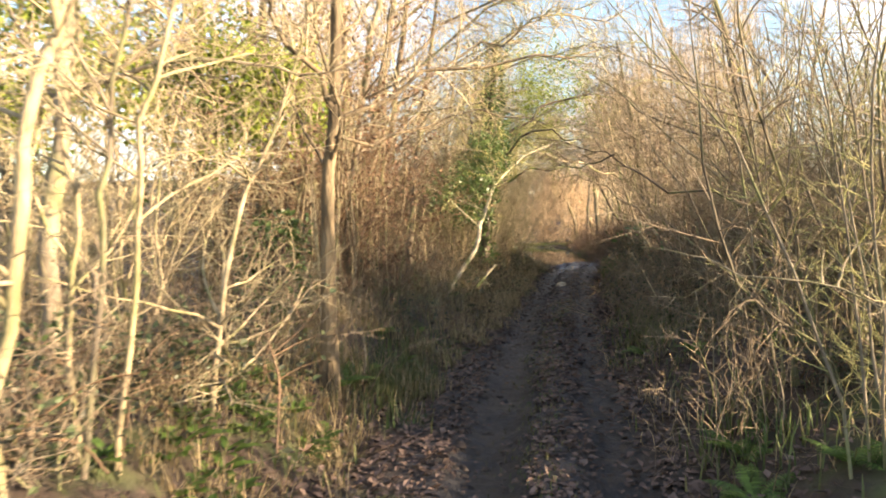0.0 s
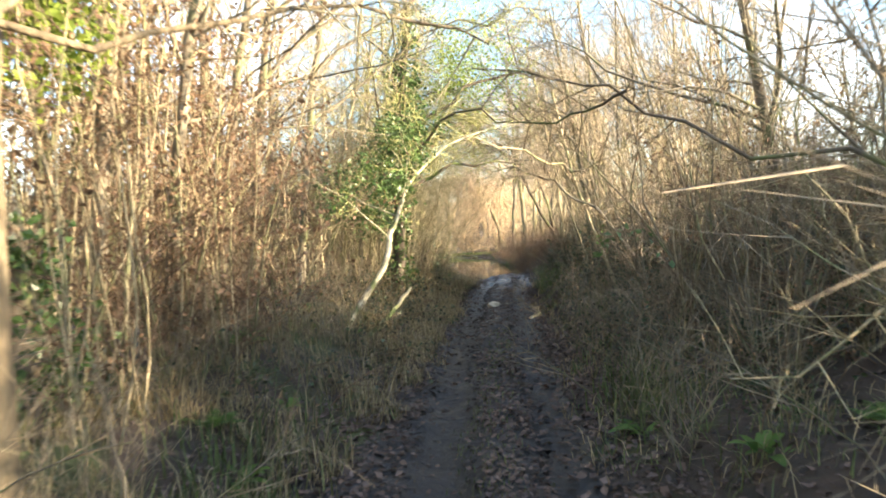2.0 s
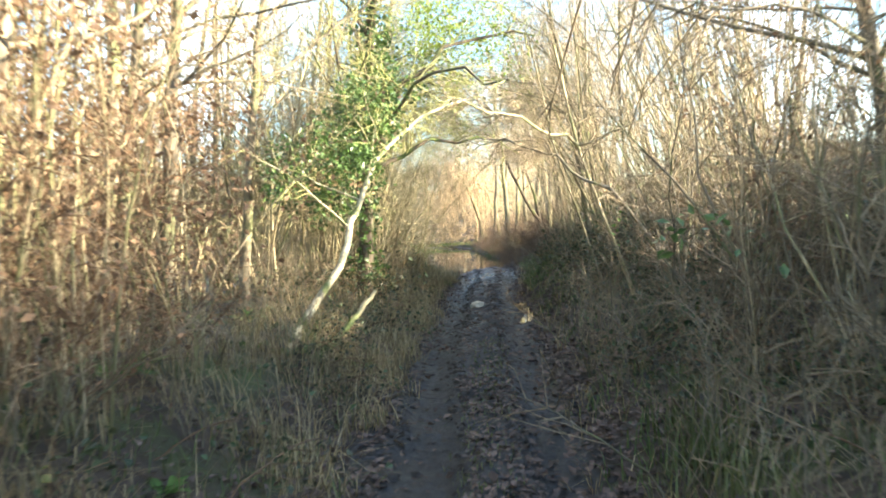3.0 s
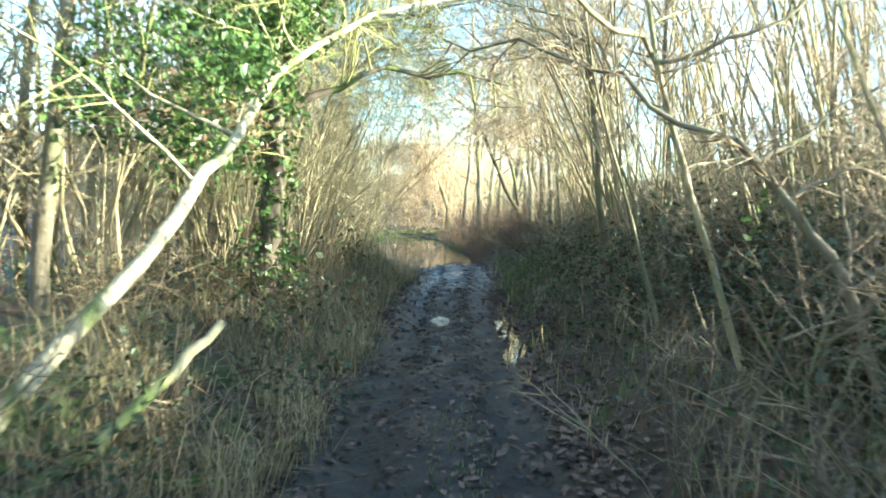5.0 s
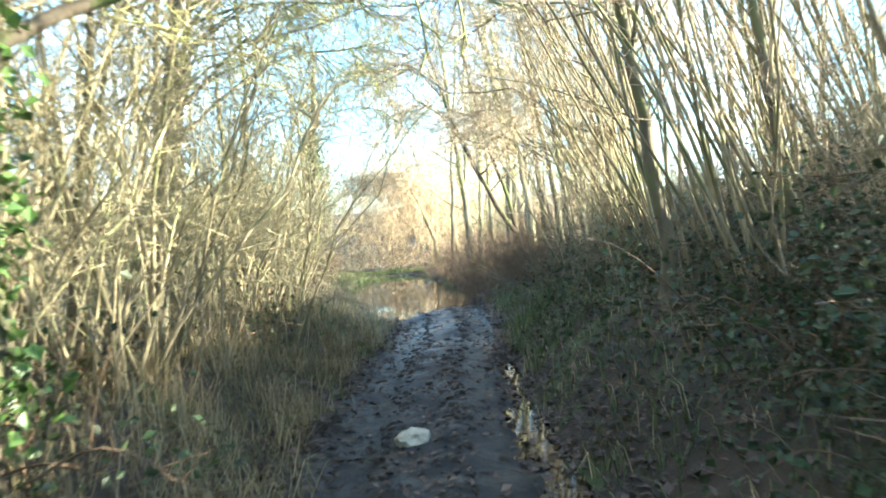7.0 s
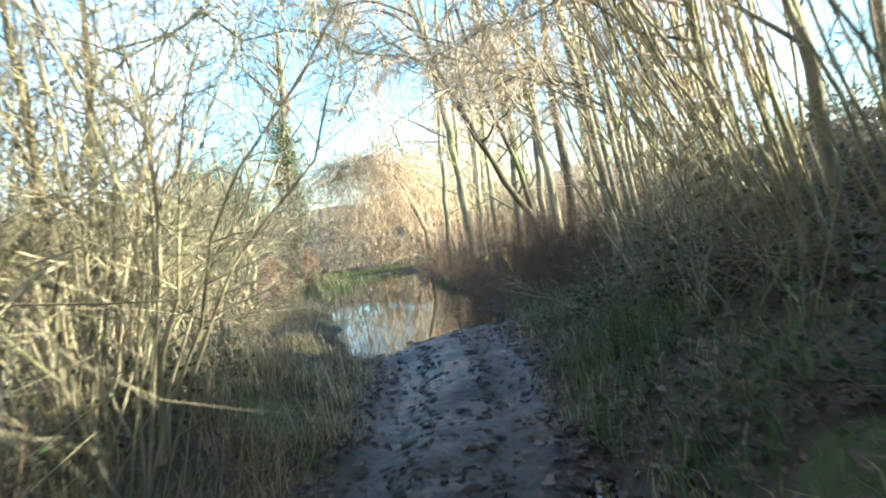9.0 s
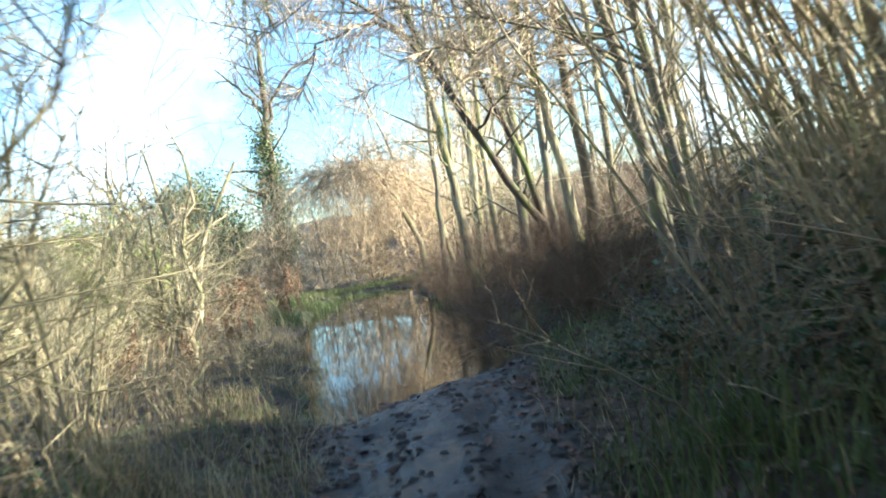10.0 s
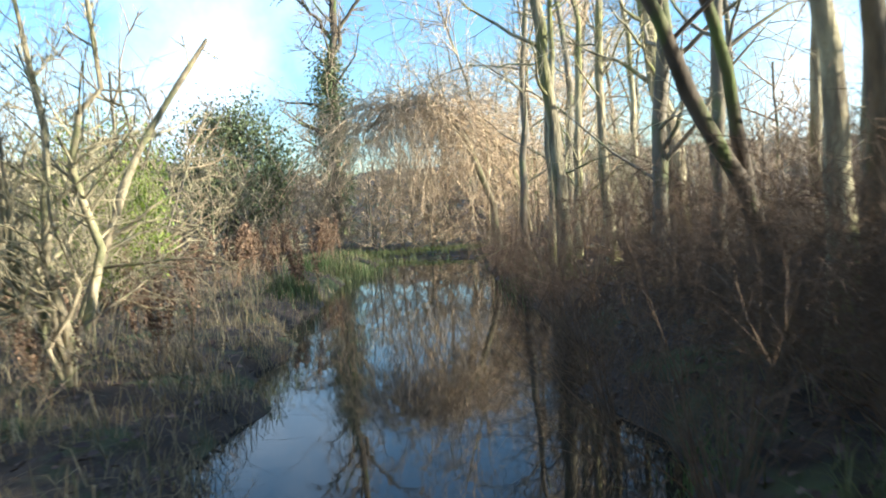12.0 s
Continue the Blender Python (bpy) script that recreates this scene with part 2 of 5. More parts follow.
# ---- geometry helpers ----
class Geo:
    """Collects quads for one mesh."""

    def __init__(self):
        self.v, self.q, self.n, self.s = [], [], 0, []

    def add(self, verts, quads):
        self.v.append(np.asarray(verts, float).reshape(-1, 3))
        self.q.append(np.asarray(quads, int).reshape(-1, 4) + self.n)
        self.n += len(self.v[-1])

    def tube(self, pts, radii, sides=5):
        pts, radii = np.asarray(pts, float), np.asarray(radii, float)
        k = len(pts)
        tan = np.gradient(pts, axis=0)
        tan /= np.linalg.norm(tan, axis=1)[:, None] + 1e-9
        ref = np.array((0.31, 0.95, 0.05)) if abs(tan[0] @ (0.31, 0.95, 0.05)) < 0.9 else np.array((1.0, 0, 0))
        u = np.cross(tan, ref)
        u /= np.linalg.norm(u, axis=1)[:, None] + 1e-9
        w = np.cross(tan, u)
        a = np.arange(sides) * 2 * np.pi / sides
        ring = u[:, None] * np.cos(a)[None, :, None] + w[:, None] * np.sin(a)[None, :, None]
        i, j = np.meshgrid(np.arange(k - 1), np.arange(sides), indexing="ij")
        i, j = i.ravel(), j.ravel()
        j2 = (j + 1) % sides
        self.add(pts[:, None] + ring * radii[:, None, None],
                 np.stack([i * sides + j, i * sides + j2, (i + 1) * sides + j2, (i + 1) * sides + j], 1))

    def stick(self, pts, r0, r1):
        """A thin three-sided twig, built with all the others of its length in flush()."""
        self.s.append((pts, r0, r1))

    def flush(self):
        for k in sorted({len(p) for p, _, _ in self.s}):
            row = [t for t in self.s if len(t[0]) == k]
            pts = np.array([t[0] for t in row])
            r0, r1 = np.array([t[1] for t in row]), np.array([t[2] for t in row])
            tan = np.gradient(pts, axis=1)
            tan /= np.linalg.norm(tan, axis=2)[:, :, None] + 1e-9
            ref = np.where(np.abs(tan[:, :1] @ np.array((0.31, 0.95, 0.05)))[:, :, None] < 0.9, np.array((0.31, 0.95, 0.05)), np.array((1.0, 0, 0)))
            u = np.cross(tan, ref)
            u /= np.linalg.norm(u, axis=2)[:, :, None] + 1e-9
            w = np.cross(tan, u)
            a = np.arange(3) * 2 * np.pi / 3
            ring = u[:, :, None] * np.cos(a)[:, None] + w[:, :, None] * np.sin(a)[:, None]
            rad = r0[:, None] + (r1 - r0)[:, None] * np.linspace(0, 1, k)
            i, j = np.meshgrid(np.arange(k - 1), np.arange(3), indexing="ij")
            i, j = i.ravel(), j.ravel()
            one = np.stack([i * 3 + j, i * 3 + (j + 1) % 3, (i + 1) * 3 + (j + 1) % 3, (i + 1) * 3 + j], 1)
            self.add(pts[:, :, None] + ring * rad[:, :, None, None], one[None] + (np.arange(len(row)) * 3 * k)[:, None, None])
        self.s = []

    def leaves(self, c, size, rng, flat=0.0, width=0.6, droop=0.0):
        """Diamond leaves with a fold at the middle. flat: 0 turned any way, 1 lying level."""
        c = np.asarray(c, float).reshape(-1, 3)
        n = len(c)
        if not n:
            return
        d = rng.normal(size=(n, 3))
        d[:, 2] = d[:, 2] * (1 - flat) - droop
        d /= np.linalg.norm(d, axis=1)[:, None] + 1e-9
        up = rng.normal(size=(n, 3)) * (1 - flat) + np.array((0, 0, flat * 1.5))
        s = np.cross(d, up)
        s /= np.linalg.norm(s, axis=1)[:, None] + 1e-9
        nrm = np.cross(s, d)
        L = size * rng.uniform(0.6, 1.3, (n, 1))
        w = L * width * 0.5
        v = np.stack([c, c + d * L * 0.5 + s * w + nrm * w * 0.35, c + d * L, c + d * L * 0.5 - s * w + nrm * w * 0.35], 1)
        self.add(v, np.arange(4 * n).reshape(n, 4))

    def blades(self, base, height, rng, width=0.008, lean=0.5, way=None):
        """Grass blades: a bent strip of two quads each."""
        n = len(base)
        h = height * rng.uniform(0.5, 1.3, (n, 1))
        az = rng.uniform(0, 2 * np.pi, n)
        out = np.stack([np.cos(az), np.sin(az), np.zeros(n)], 1) * rng.uniform(0.1, 1, (n, 1)) * lean
        if way is not None:
            out = out + np.asarray(way)
        sd = np.stack([-np.sin(az), np.cos(az), np.zeros(n)], 1) * width
        z = np.array((0, 0, 1.0))
        mid = base + out * h * 0.35 + z * h * 0.6
        tip = base + out * h * 1.1 + z * h * (1 - 0.3 * np.linalg.norm(out, axis=1)[:, None])
        v = np.stack([base - sd, base + sd, mid - sd * 0.7, mid + sd * 0.7, tip - sd * 0.12, tip + sd * 0.12], 1)
        o = np.arange(n)[:, None] * 6
        self.add(v, np.concatenate([o + (0, 1, 3, 2), o + (2, 3, 5, 4)], 0))

    def mesh(self, name, material, smooth=True):
        self.flush()
        me = bpy.data.meshes.new(name)
        v = np.concatenate(self.v) if self.v else np.zeros((0, 3))
        q = np.concatenate(self.q) if self.q else np.zeros((0, 4), int)
        me.vertices.add(len(v))
        me.vertices.foreach_set("co", v.ravel())
        me.loops.add(q.size)
        me.loops.foreach_set("vertex_index", q.ravel())
        me.polygons.add(len(q))
        me.polygons.foreach_set("loop_start", np.arange(len(q)) * 4)
        me.polygons.foreach_set("use_smooth", np.full(len(q), smooth))
        me.update(calc_edges=True)
        me.materials.append(material)
        return me


def part(name, geo, material, parent, label="", smooth=True, kind=""):
    ob = new(name, geo.mesh(name, material, smooth))
    ob.parent = parent
    return tagged(ob, label, kind=kind)


def limb(rng, p, d, length, n=6, wig=0.12, up=0.0):
    """A crooked line from p along d."""
    pts, d = [np.array(p, float)], np.array(d, float)
    d /= np.linalg.norm(d)
    for _ in range(n):
        d = d + rng.normal(size=3) * wig + np.array((0, 0, up))
        d /= np.linalg.norm(d)
        pts.append(pts[-1] + d * length / n)
    return np.array(pts)


def taper(r0, r1, n, power=0.9):
    return r1 + (r0 - r1) * (1 - np.linspace(0, 1, n)) ** power


def along(pts, t):
    x = t * (len(pts) - 1)
    i = min(int(x), len(pts) - 2)
    return pts[i] + (pts[i + 1] - pts[i]) * (x - i), pts[i + 1] - pts[i]


def sprout(rng, twigs, pts, count, length, r, start=0.25, spread=0.9, up=0.05, sub=3, tips=None, wig=0.15, droop=0.0):
    """Side twigs with smaller ones along a stem; tips collects places for leaves."""
    for _ in range(count):
        t = rng.uniform(start, 1.0)
        p, d = along(pts, t)
        d = d / (np.linalg.norm(d) + 1e-9)
        side = rng.normal(size=3)
        side -= d * (side @ d)
        side /= np.linalg.norm(side) + 1e-9
        L = length * rng.uniform(0.5, 1.2) * (1.15 - 0.6 * t)
        q = limb(rng, p, d * (1 - spread * 0.6) + side * spread + (0, 0, up), L, 2, wig, -droop)
        twigs.stick(q, r, r * 0.35)
        for _ in range(sub):
            p2, d2 = along(q, rng.uniform(0.25, 1))
            s2 = rng.normal(size=3) * 0.7 + d2 / (np.linalg.norm(d2) + 1e-9)
            s2 = s2 / (np.linalg.norm(s2) + 1e-9) - (0, 0, droop * 1.5)
            q2 = np.stack([p2, p2 + s2 * L * rng.uniform(0.25, 0.6)])
            twigs.stick(q2, r * 0.55, r * 0.22)
            if tips is not None:
                tips.extend((q2[1], (q2[0] + q2[1]) / 2))
        if tips is not None:
            tips.extend((q[1], q[2], (q[0] + q[1]) / 2))


# ---- the lie of the land ----
TRACK = np.array([(-60, -0.2, 1.1), (0, -0.2, 1.12), (7, -0.2, 1.1), (9.5, -0.16, 1.02), (11.5, -0.02, 0.93), (13, 0.08, 0.93), (15, 0.22, 0.94), (17, 0.35, 0.95), (19, 0.43, 0.94),
                  (22, 0.58, 0.95), (24, 0.84, 0.92), (26, 1.0, 1.0), (28.5, 0.9, 1.1), (31, 0.75, 1.3), (35, 0.5, 1.65), (39, 0.15, 1.75), (45, -0.2, 1.6), (50, -0.3, 1.5), (60, -1.0, 1.3), (200, -8.0, 1.3)])


def fade(x, a, b):
    t = np.clip((x - a) / (b - a), 0, 1)
    return t * t * (3 - 2 * t)


def centre(y):
    return np.interp(y, TRACK[:, 0], TRACK[:, 1])


def half(y):
    return np.interp(y, TRACK[:, 0], TRACK[:, 2])


def ripple(x, y, s, k=0):
    return (np.sin(x * s * 1.3 + 1.7 * k + 2.1 * np.sin(y * s * 0.7 + k)) + np.sin(y * s * 1.1 + 0.9 * k + 1.8 * np.sin(x * s * 0.9 - k))) * 0.5


def rut_lines(y):
    """Offsets of the two wheel ruts from the track's middle."""
    return -0.2 - 0.33 * fade(y, 9, 15), 0.72 - 0.2 * fade(y, 9, 15)


def ground_z(x, y):
    x, y = np.asarray(x, float), np.asarray(y, float)
    c, h = centre(y), half(y)
    s = x - c
    left, right = -s - h, s - h
    z = 0.03 * ripple(x, y, 0.8) + 0.018 * ripple(x, y, 4.1, 1) + 0.009 * ripple(x, y, 11, 2)
    z += 0.026 * ripple(x, y, 7.3, 9) * ripple(x, y, 3.1, 10) + 0.012 * ripple(x, y, 13.0, 14)
    near = 1 - fade(y, 23, 29)
    rough = fade(np.maximum(left, right), -0.2, 0.3)
    z += rough * 0.035 * ripple(x, y, 2.6, 3)
    z += fade(left, 0.0, 1.1) * (0.45 * near + 0.10) + fade(left, 1.0, 6.0) * -0.3
    z += fade(right, 0.0, 0.9) * (0.40 + 0.15 * fade(y, 11, 15)) * (1 - 0.6 * fade(y, 24, 27)) + fade(right, 0.9, 3.0) * 0.35
    # embankment added along the lane's sunny side, its crest shaped to shade the lane
    z += fade(x, 4.0, 7.6) * (2.1 + 0.3 * ripple(x, y, 0.5, 5) + 0.42 * ripple(x * 0.3, y, 1.5, 12) + 0.2 * ripple(x * 0.5, y, 3.4, 13)) * (0.48 + 0.52 * fade(y, 1.5, 7.5)) * (0.90 - 0.12 * fade(y, 8, 13) - 0.04 * fade(y, 17, 24)) * (1 - fade(y, 29.5, 39.5))
    # wooded rise in the distance
    z += fade(y, 58, 95) * 5.0 + fade(-x, 11, 34) * fade(y, 20, 45) * 3.0
    # ruts
    for off, deep in zip(rut_lines(y), (0.10, 0.10 - 0.075 * fade(y, 15, 17) * (1 - fade(y, 23, 25)))):
        z -= deep * np.exp(-((s - off) / 0.21) ** 4) * (1 - fade(y, 26, 29)) * (1 + 0.25 * ripple(x, y, 5.0, 4))
    z += 0.05 * np.exp(-((s - 0.25) / 0.22) ** 2) * (1 - fade(y, 20, 24))
    z -= (0.13 + 0.04 * ripple(x, y, 2.9, 17)) * np.exp(-((x - 1.22 - (y - 18.4) * 0.085 - 0.05 * ripple(y, y, 1.1, 18)) / 0.15) ** 2) * fade(y, 16.6, 17.6) * (1 - fade(y, 22.8, 23.6))
    # wet mud hump before the flood, and the flooded hollow
    z += 0.10 * np.exp(-((x - 1.2) / 0.8) ** 2 - ((y - 27.0) / 2.0) ** 2)
    bank = (x - 0.6) * 0.75
    hollow = fade(y, 27.6 + bank, 29.6 + bank) * (1 - fade(y, 47.5, 51)) * (1 - fade(np.abs(s) + 0.22 * ripple(x, y, 1.9, 15) + 0.1 * ripple(x, y, 5.3, 16), h - 0.4, h + 0.5))
    z -= hollow * 0.42
    return z


def grid_lines(bands):
    out = []
    for a, b, step in bands:
        out.append(np.arange(a, b, step))
    return np.concatenate(out + [[bands[-1][1]]])


gx = grid_lines([(-700, -60, 80), (-60, -12, 4), (-12, -4, 0.4), (-4, 4.5, 0.1), (4.5, 12, 0.4), (12, 60, 4), (60, 700, 80)])
gy = grid_lines([(-700, -60, 80), (-60, -6, 3), (-6, 1, 0.5), (1, 31, 0.13), (31, 56, 0.25), (56, 100, 2), (100, 900, 80)])
XX, YY = np.meshgrid(gx, gy)
ZZ = ground_z(XX, YY)
g = Geo()
nx, ny = len(gx), len(gy)
i, j = np.meshgrid(np.arange(nx - 1), np.arange(ny - 1))
i, j = i.ravel(), j.ravel()
g.add(np.stack([XX, YY, ZZ], -1), np.stack([j * nx + i, j * nx + i + 1, (j + 1) * nx + i + 1, (j + 1) * nx + i], 1))
me = g.mesh("ground", M_GROUND)
mud = me.attributes.new("mud", "FLOAT", "POINT")
edge = np.abs(XX - centre(YY)) - half(YY) + 0.22 * ripple(XX, YY, 2.2, 6) + 0.12 * ripple(XX, YY, 7.0, 7)
mud.data.foreach_set("value", ((1 - fade(edge, -0.35, 0.12)) * (1 - fade(YY, 50, 53))).ravel())
side = XX - centre(YY)
rut_l, rut_r = rut_lines(YY)
ruts = np.maximum(np.exp(-((side - rut_l) / 0.29) ** 4), 0.9 * np.exp(-((side - rut_r) / 0.22) ** 4)) * (1.0 + 0.25 * ripple(XX, YY, 3.7, 8)) * (1 - fade(YY, 26, 29))
rut = me.attributes.new("rut", "FLOAT", "POINT")
rut.data.foreach_set("value", np.clip(ruts, 0, 1).ravel())
soaked = me.attributes.new("wet", "FLOAT", "POINT")
soaked.data.foreach_set("value", (fade(YY, 21.5, 25.5) * (1 - fade(YY, 50, 53)) * (1 - fade(edge, -0.35, 0.12)) * np.clip(0.75 + 0.5 * ripple(XX, YY, 2.7, 19), 0, 1)).ravel())
tagged(new("ground", me), "muddy rutted track between leaf-strewn grassy verges", "ground", kind="structure")

WATER_Z = -0.17
g = Geo()
wx, wy = np.linspace(-3.2, 3.6, 35), np.linspace(27.0, 51.5, 80)
WX, WY = np.meshgrid(wx, wy)
i, j = np.meshgrid(np.arange(34), np.arange(79))
i, j = i.ravel(), j.ravel()
g.add(np.stack([WX, WY, np.full_like(WX, WATER_Z)], -1), np.stack([j * 35 + i, j * 35 + i + 1, (j + 1) * 35 + i + 1, (j + 1) * 35 + i], 1))
tagged(new("water", g.mesh("water", M_WATER)), "still murky flood water reflecting sky and trees", "water", kind="structure")


def on_ground(x, y, sink=0.04):
    return Vector((x, y, float(ground_z(x, y)) - sink))


# ---- kinds of plants ----
def thing(name, label, category, group=""):
    return tagged(new(name), label, category, group)


def shrub(name, label, seed, stems, height, spread, r, bark, twig, twigs=14, twig_len=0.6, sub=4, lean=(0, 0), leaf=None, leaf_n=0, leaf_size=0.06,
          category="shrub", group="", wig=0.08, up=0.04, start=0.25, base=0.2, leaf_label="", twig_r=0.35):
    """A many-stemmed bush at the origin."""
    rng = np.random.default_rng(seed)
    ob = thing(name, label, category, group)
    tw, tips = Geo(), []
    for k in range(stems):
        a = rng.uniform(0, 2 * np.pi)
        b = rng.uniform(0.1, 1) * base
        d = np.array((math.cos(a) * spread * rng.uniform(0.2, 1) + lean[0], math.sin(a) * spread * rng.uniform(0.2, 1) + lean[1], 1.0))
        h = height * rng.uniform(0.65, 1.1)
        rr = r * rng.uniform(0.55, 1.2)
        q = limb(rng, (math.cos(a) * b, math.sin(a) * b, 0), d, h, 8, wig * rng.uniform(0.6, 1.5), up)
        s = Geo()
        s.tube(q, taper(rr, rr * 0.25, 9), 6 if r > 0.012 else 4)
        part("stem", s, bark, ob)
        sprout(rng, tw, q, twigs, twig_len, rr * twig_r + 0.0013, start, 0.8, 0.1, sub, tips)
    part("twig_spray", tw, twig, ob, kind="stuff")
    if leaf:
        lf = Geo()
        tips = np.array(tips)
        c = tips[rng.integers(0, len(tips), leaf_n)] + rng.normal(size=(leaf_n, 3)) * 0.03
        lf.leaves(c, leaf_size, rng, 0.15, 0.6, 0.35)
        part("foliage", lf, leaf, ob, leaf_label, smooth=False, kind="stuff")
    return ob


def bramble(name, label, seed, canes, height, leaf, leaf_n, group="", size=0.07):
    """A mound of arching canes with leaves."""
    rng = np.random.default_rng(seed)
    ob = thing(name, label, "bramble", group)
    st, tips = Geo(), []
    for k in range(canes):
        a = rng.uniform(0, 2 * np.pi)
        d = np.array((math.cos(a) * 0.7, math.sin(a) * 0.7, 1.3))
        q = limb(rng, (rng.normal() * 0.25, rng.normal() * 0.25, 0), d, height * rng.uniform(1.0, 2.0), 8, 0.12, -0.2)
        q[:, 2] = np.maximum(q[:, 2], 0.03)
        st.tube(q, taper(0.006, 0.003, 9), 3)
        tips.extend(q[2:])
        sprout(rng, st, q, 4, 0.4, 0.003, 0.2, 0.9, 0.1, 1, tips)
    part("cane_tangle", st, M_TWIG_RED, ob, kind="stuff")
    lf = Geo()
    tips = np.array(tips)
    c = tips[rng.integers(0, len(tips), leaf_n)] + rng.normal(size=(leaf_n, 3)) * 0.07
    c[:, 2] = np.maximum(c[:, 2], 0.02)
    lf.leaves(c, size, rng, 0.4, 0.7, 0.1)
    part("foliage", lf, leaf, ob, smooth=False, kind="stuff")
    return ob


def clear(q):
    """Whether a bough keeps out of the way that vehicles use."""
    return not np.any((np.abs(q[:, 0] - centre(q[:, 1])) < half(q[:, 1]) + 0.2) & (q[:, 2] < 3.5) & (q[:, 1] < 46))


def tree(name, label, seed, path, r0, r1, bark, twig, limbs=8, limb_len=1.6, twigs=10, twig_len=0.6, start=0.4, sides=10, category="tree", up=0.02,
         droop=0.0, sub=3, toward=(0, 0, 0), leaf=None, leaf_n=0, leaf_size=0.06, limb_r=0.35, arms=(), rough=0.18, arm_twigs=14):
    """A single-trunk tree: the trunk follows path, limbs leave it above start."""
    rng = np.random.default_rng(seed)
    ob = thing(name, label, category)
    path = np.array(path, float)
    org = path[0].copy()
    ob.location = org
    path = path - org
    n = 14
    t = np.linspace(0, 1, n)
    s = np.linspace(0, 1, len(path))
    pts = np.stack([np.interp(t, s, path[:, k]) for k in range(3)], 1)
    pts[1:-1] += rng.normal(size=(n - 2, 3)) * r0 * rough
    rad = taper(r0, r1, n, 0.8)
    rad *= 1 + 0.07 * rng.normal(size=n)
    rad[0] *= 1.35
    rad[1] *= 1.1
    tg = Geo()
    tg.tube(pts, rad, sides)
    part("trunk", tg, bark, ob)
    tw, tips = Geo(), []
    for k in range(limbs):
        for _ in range(8):
            tt = rng.uniform(start, 1.0)
            p, d = along(pts, tt)
            d = d / np.linalg.norm(d)
            a = rng.uniform(0, 2 * np.pi)
            side = np.array((math.cos(a), math.sin(a), rng.uniform(0.1, 0.7))) + np.array(toward)
            L = limb_len * rng.uniform(0.6, 1.2) * (1.25 - 0.5 * tt)
            q = limb(rng, p, side + d * 0.3, L, 7, 0.16, up - droop)
            if clear(q + org):
                break
        else:
            continue
        lr = np.interp(tt, t, rad) * limb_r * rng.uniform(0.6, 1.1) + 0.004
        lg = Geo()
        lg.tube(q, taper(lr, lr * 0.2, 8), 6)
        lo = part("limb", lg, bark, ob)
        lt = Geo()
        sprout(rng, lt, q, twigs, twig_len, lr * 0.2 + 0.0018, 0.2, 0.8, 0.05, sub, tips, droop=droop)
        part("twig_spray", lt, twig, lo, kind="stuff")
    for line, ar in arms:
        line = np.array(line, float) - org
        m = 9
        tt = np.linspace(0, 1, m)
        ss = np.linspace(0, 1, len(line))
        q = np.stack([np.interp(tt, ss, line[:, k]) for k in range(3)], 1)
        q[1:-1] += rng.normal(size=(m - 2, 3)) * np.linalg.norm(line[-1] - line[0]) * 0.025
        lg = Geo()
        lg.tube(q, taper(ar, ar * 0.3, m), 6)
        lo = part("limb", lg, bark, ob)
        lt = Geo()
        sprout(rng, lt, q, arm_twigs, twig_len, ar * 0.3 + 0.002, 0.2, 0.8, 0.05, sub, tips, droop=droop)
        part("twig_spray", lt, twig, lo, kind="stuff")
    sprout(rng, tw, pts, twigs, twig_len, r1 * 0.4 + 0.002, 0.6, 0.8, 0.1, sub, tips, droop=droop)
    part("twig_spray", tw, twig, ob, kind="stuff")
    if leaf:
        lf = Geo()
        tips = np.array(tips)
        lf.leaves(tips[rng.integers(0, len(tips), leaf_n)] + rng.normal(size=(leaf_n, 3)) * 0.04, leaf_size, rng, 0.2, 0.65, 0.3)
        part("foliage", lf, leaf, ob, smooth=False, kind="stuff")
    return ob


def ivy_on(ob, seed, pts, radius, n, size=0.075):
    """A coat of ivy leaves round the line pts, in the thing's own space."""
    rng = np.random.default_rng(seed)
    pts = np.array(pts, float)
    t = rng.uniform(0, len(pts) - 1.001, n)
    k = t.astype(int)
    c = pts[k] + (pts[k + 1] - pts[k]) * (t - k)[:, None]
    a = rng.uniform(0, 2 * np.pi, n)
    rad = radius * np.abs(rng.normal(0.8, 0.35, n)) * (0.75 + 0.35 * np.sin(t * 5 + seed))
    c = c + np.stack([np.cos(a) * rad, np.sin(a) * rad, rng.normal(size=n) * 0.1], 1)
    lf = Geo()
    lf.leaves(c, size, rng, 0.2, 0.85, 0.4)
    part("ivy", lf, M_IVY, ob, "glossy green ivy leaves", smooth=False, kind="stuff")


def crown(ob, seed, middle, radii, n, size, material, clumps=40, name="crown"):
    """An uneven evergreen crown: leaves gathered in clumps over an ellipsoid, with gaps between."""
    rng = np.random.default_rng(seed)
    d = rng.normal(size=(clumps, 3))
    d /= np.linalg.norm(d, axis=1)[:, None]
    c = np.array(middle) + d * np.array(radii) * rng.uniform(0.45, 1.0, (clumps, 1))
    k = rng.integers(0, clumps, n)
    spread = np.mean(radii) * 0.15
    lf = Geo()
    lf.leaves(c[k] + rng.normal(size=(n, 3)) * spread, size, rng, 0.2, 0.6, 0.2)
    part(name, lf, material, ob, smooth=False, kind="stuff")


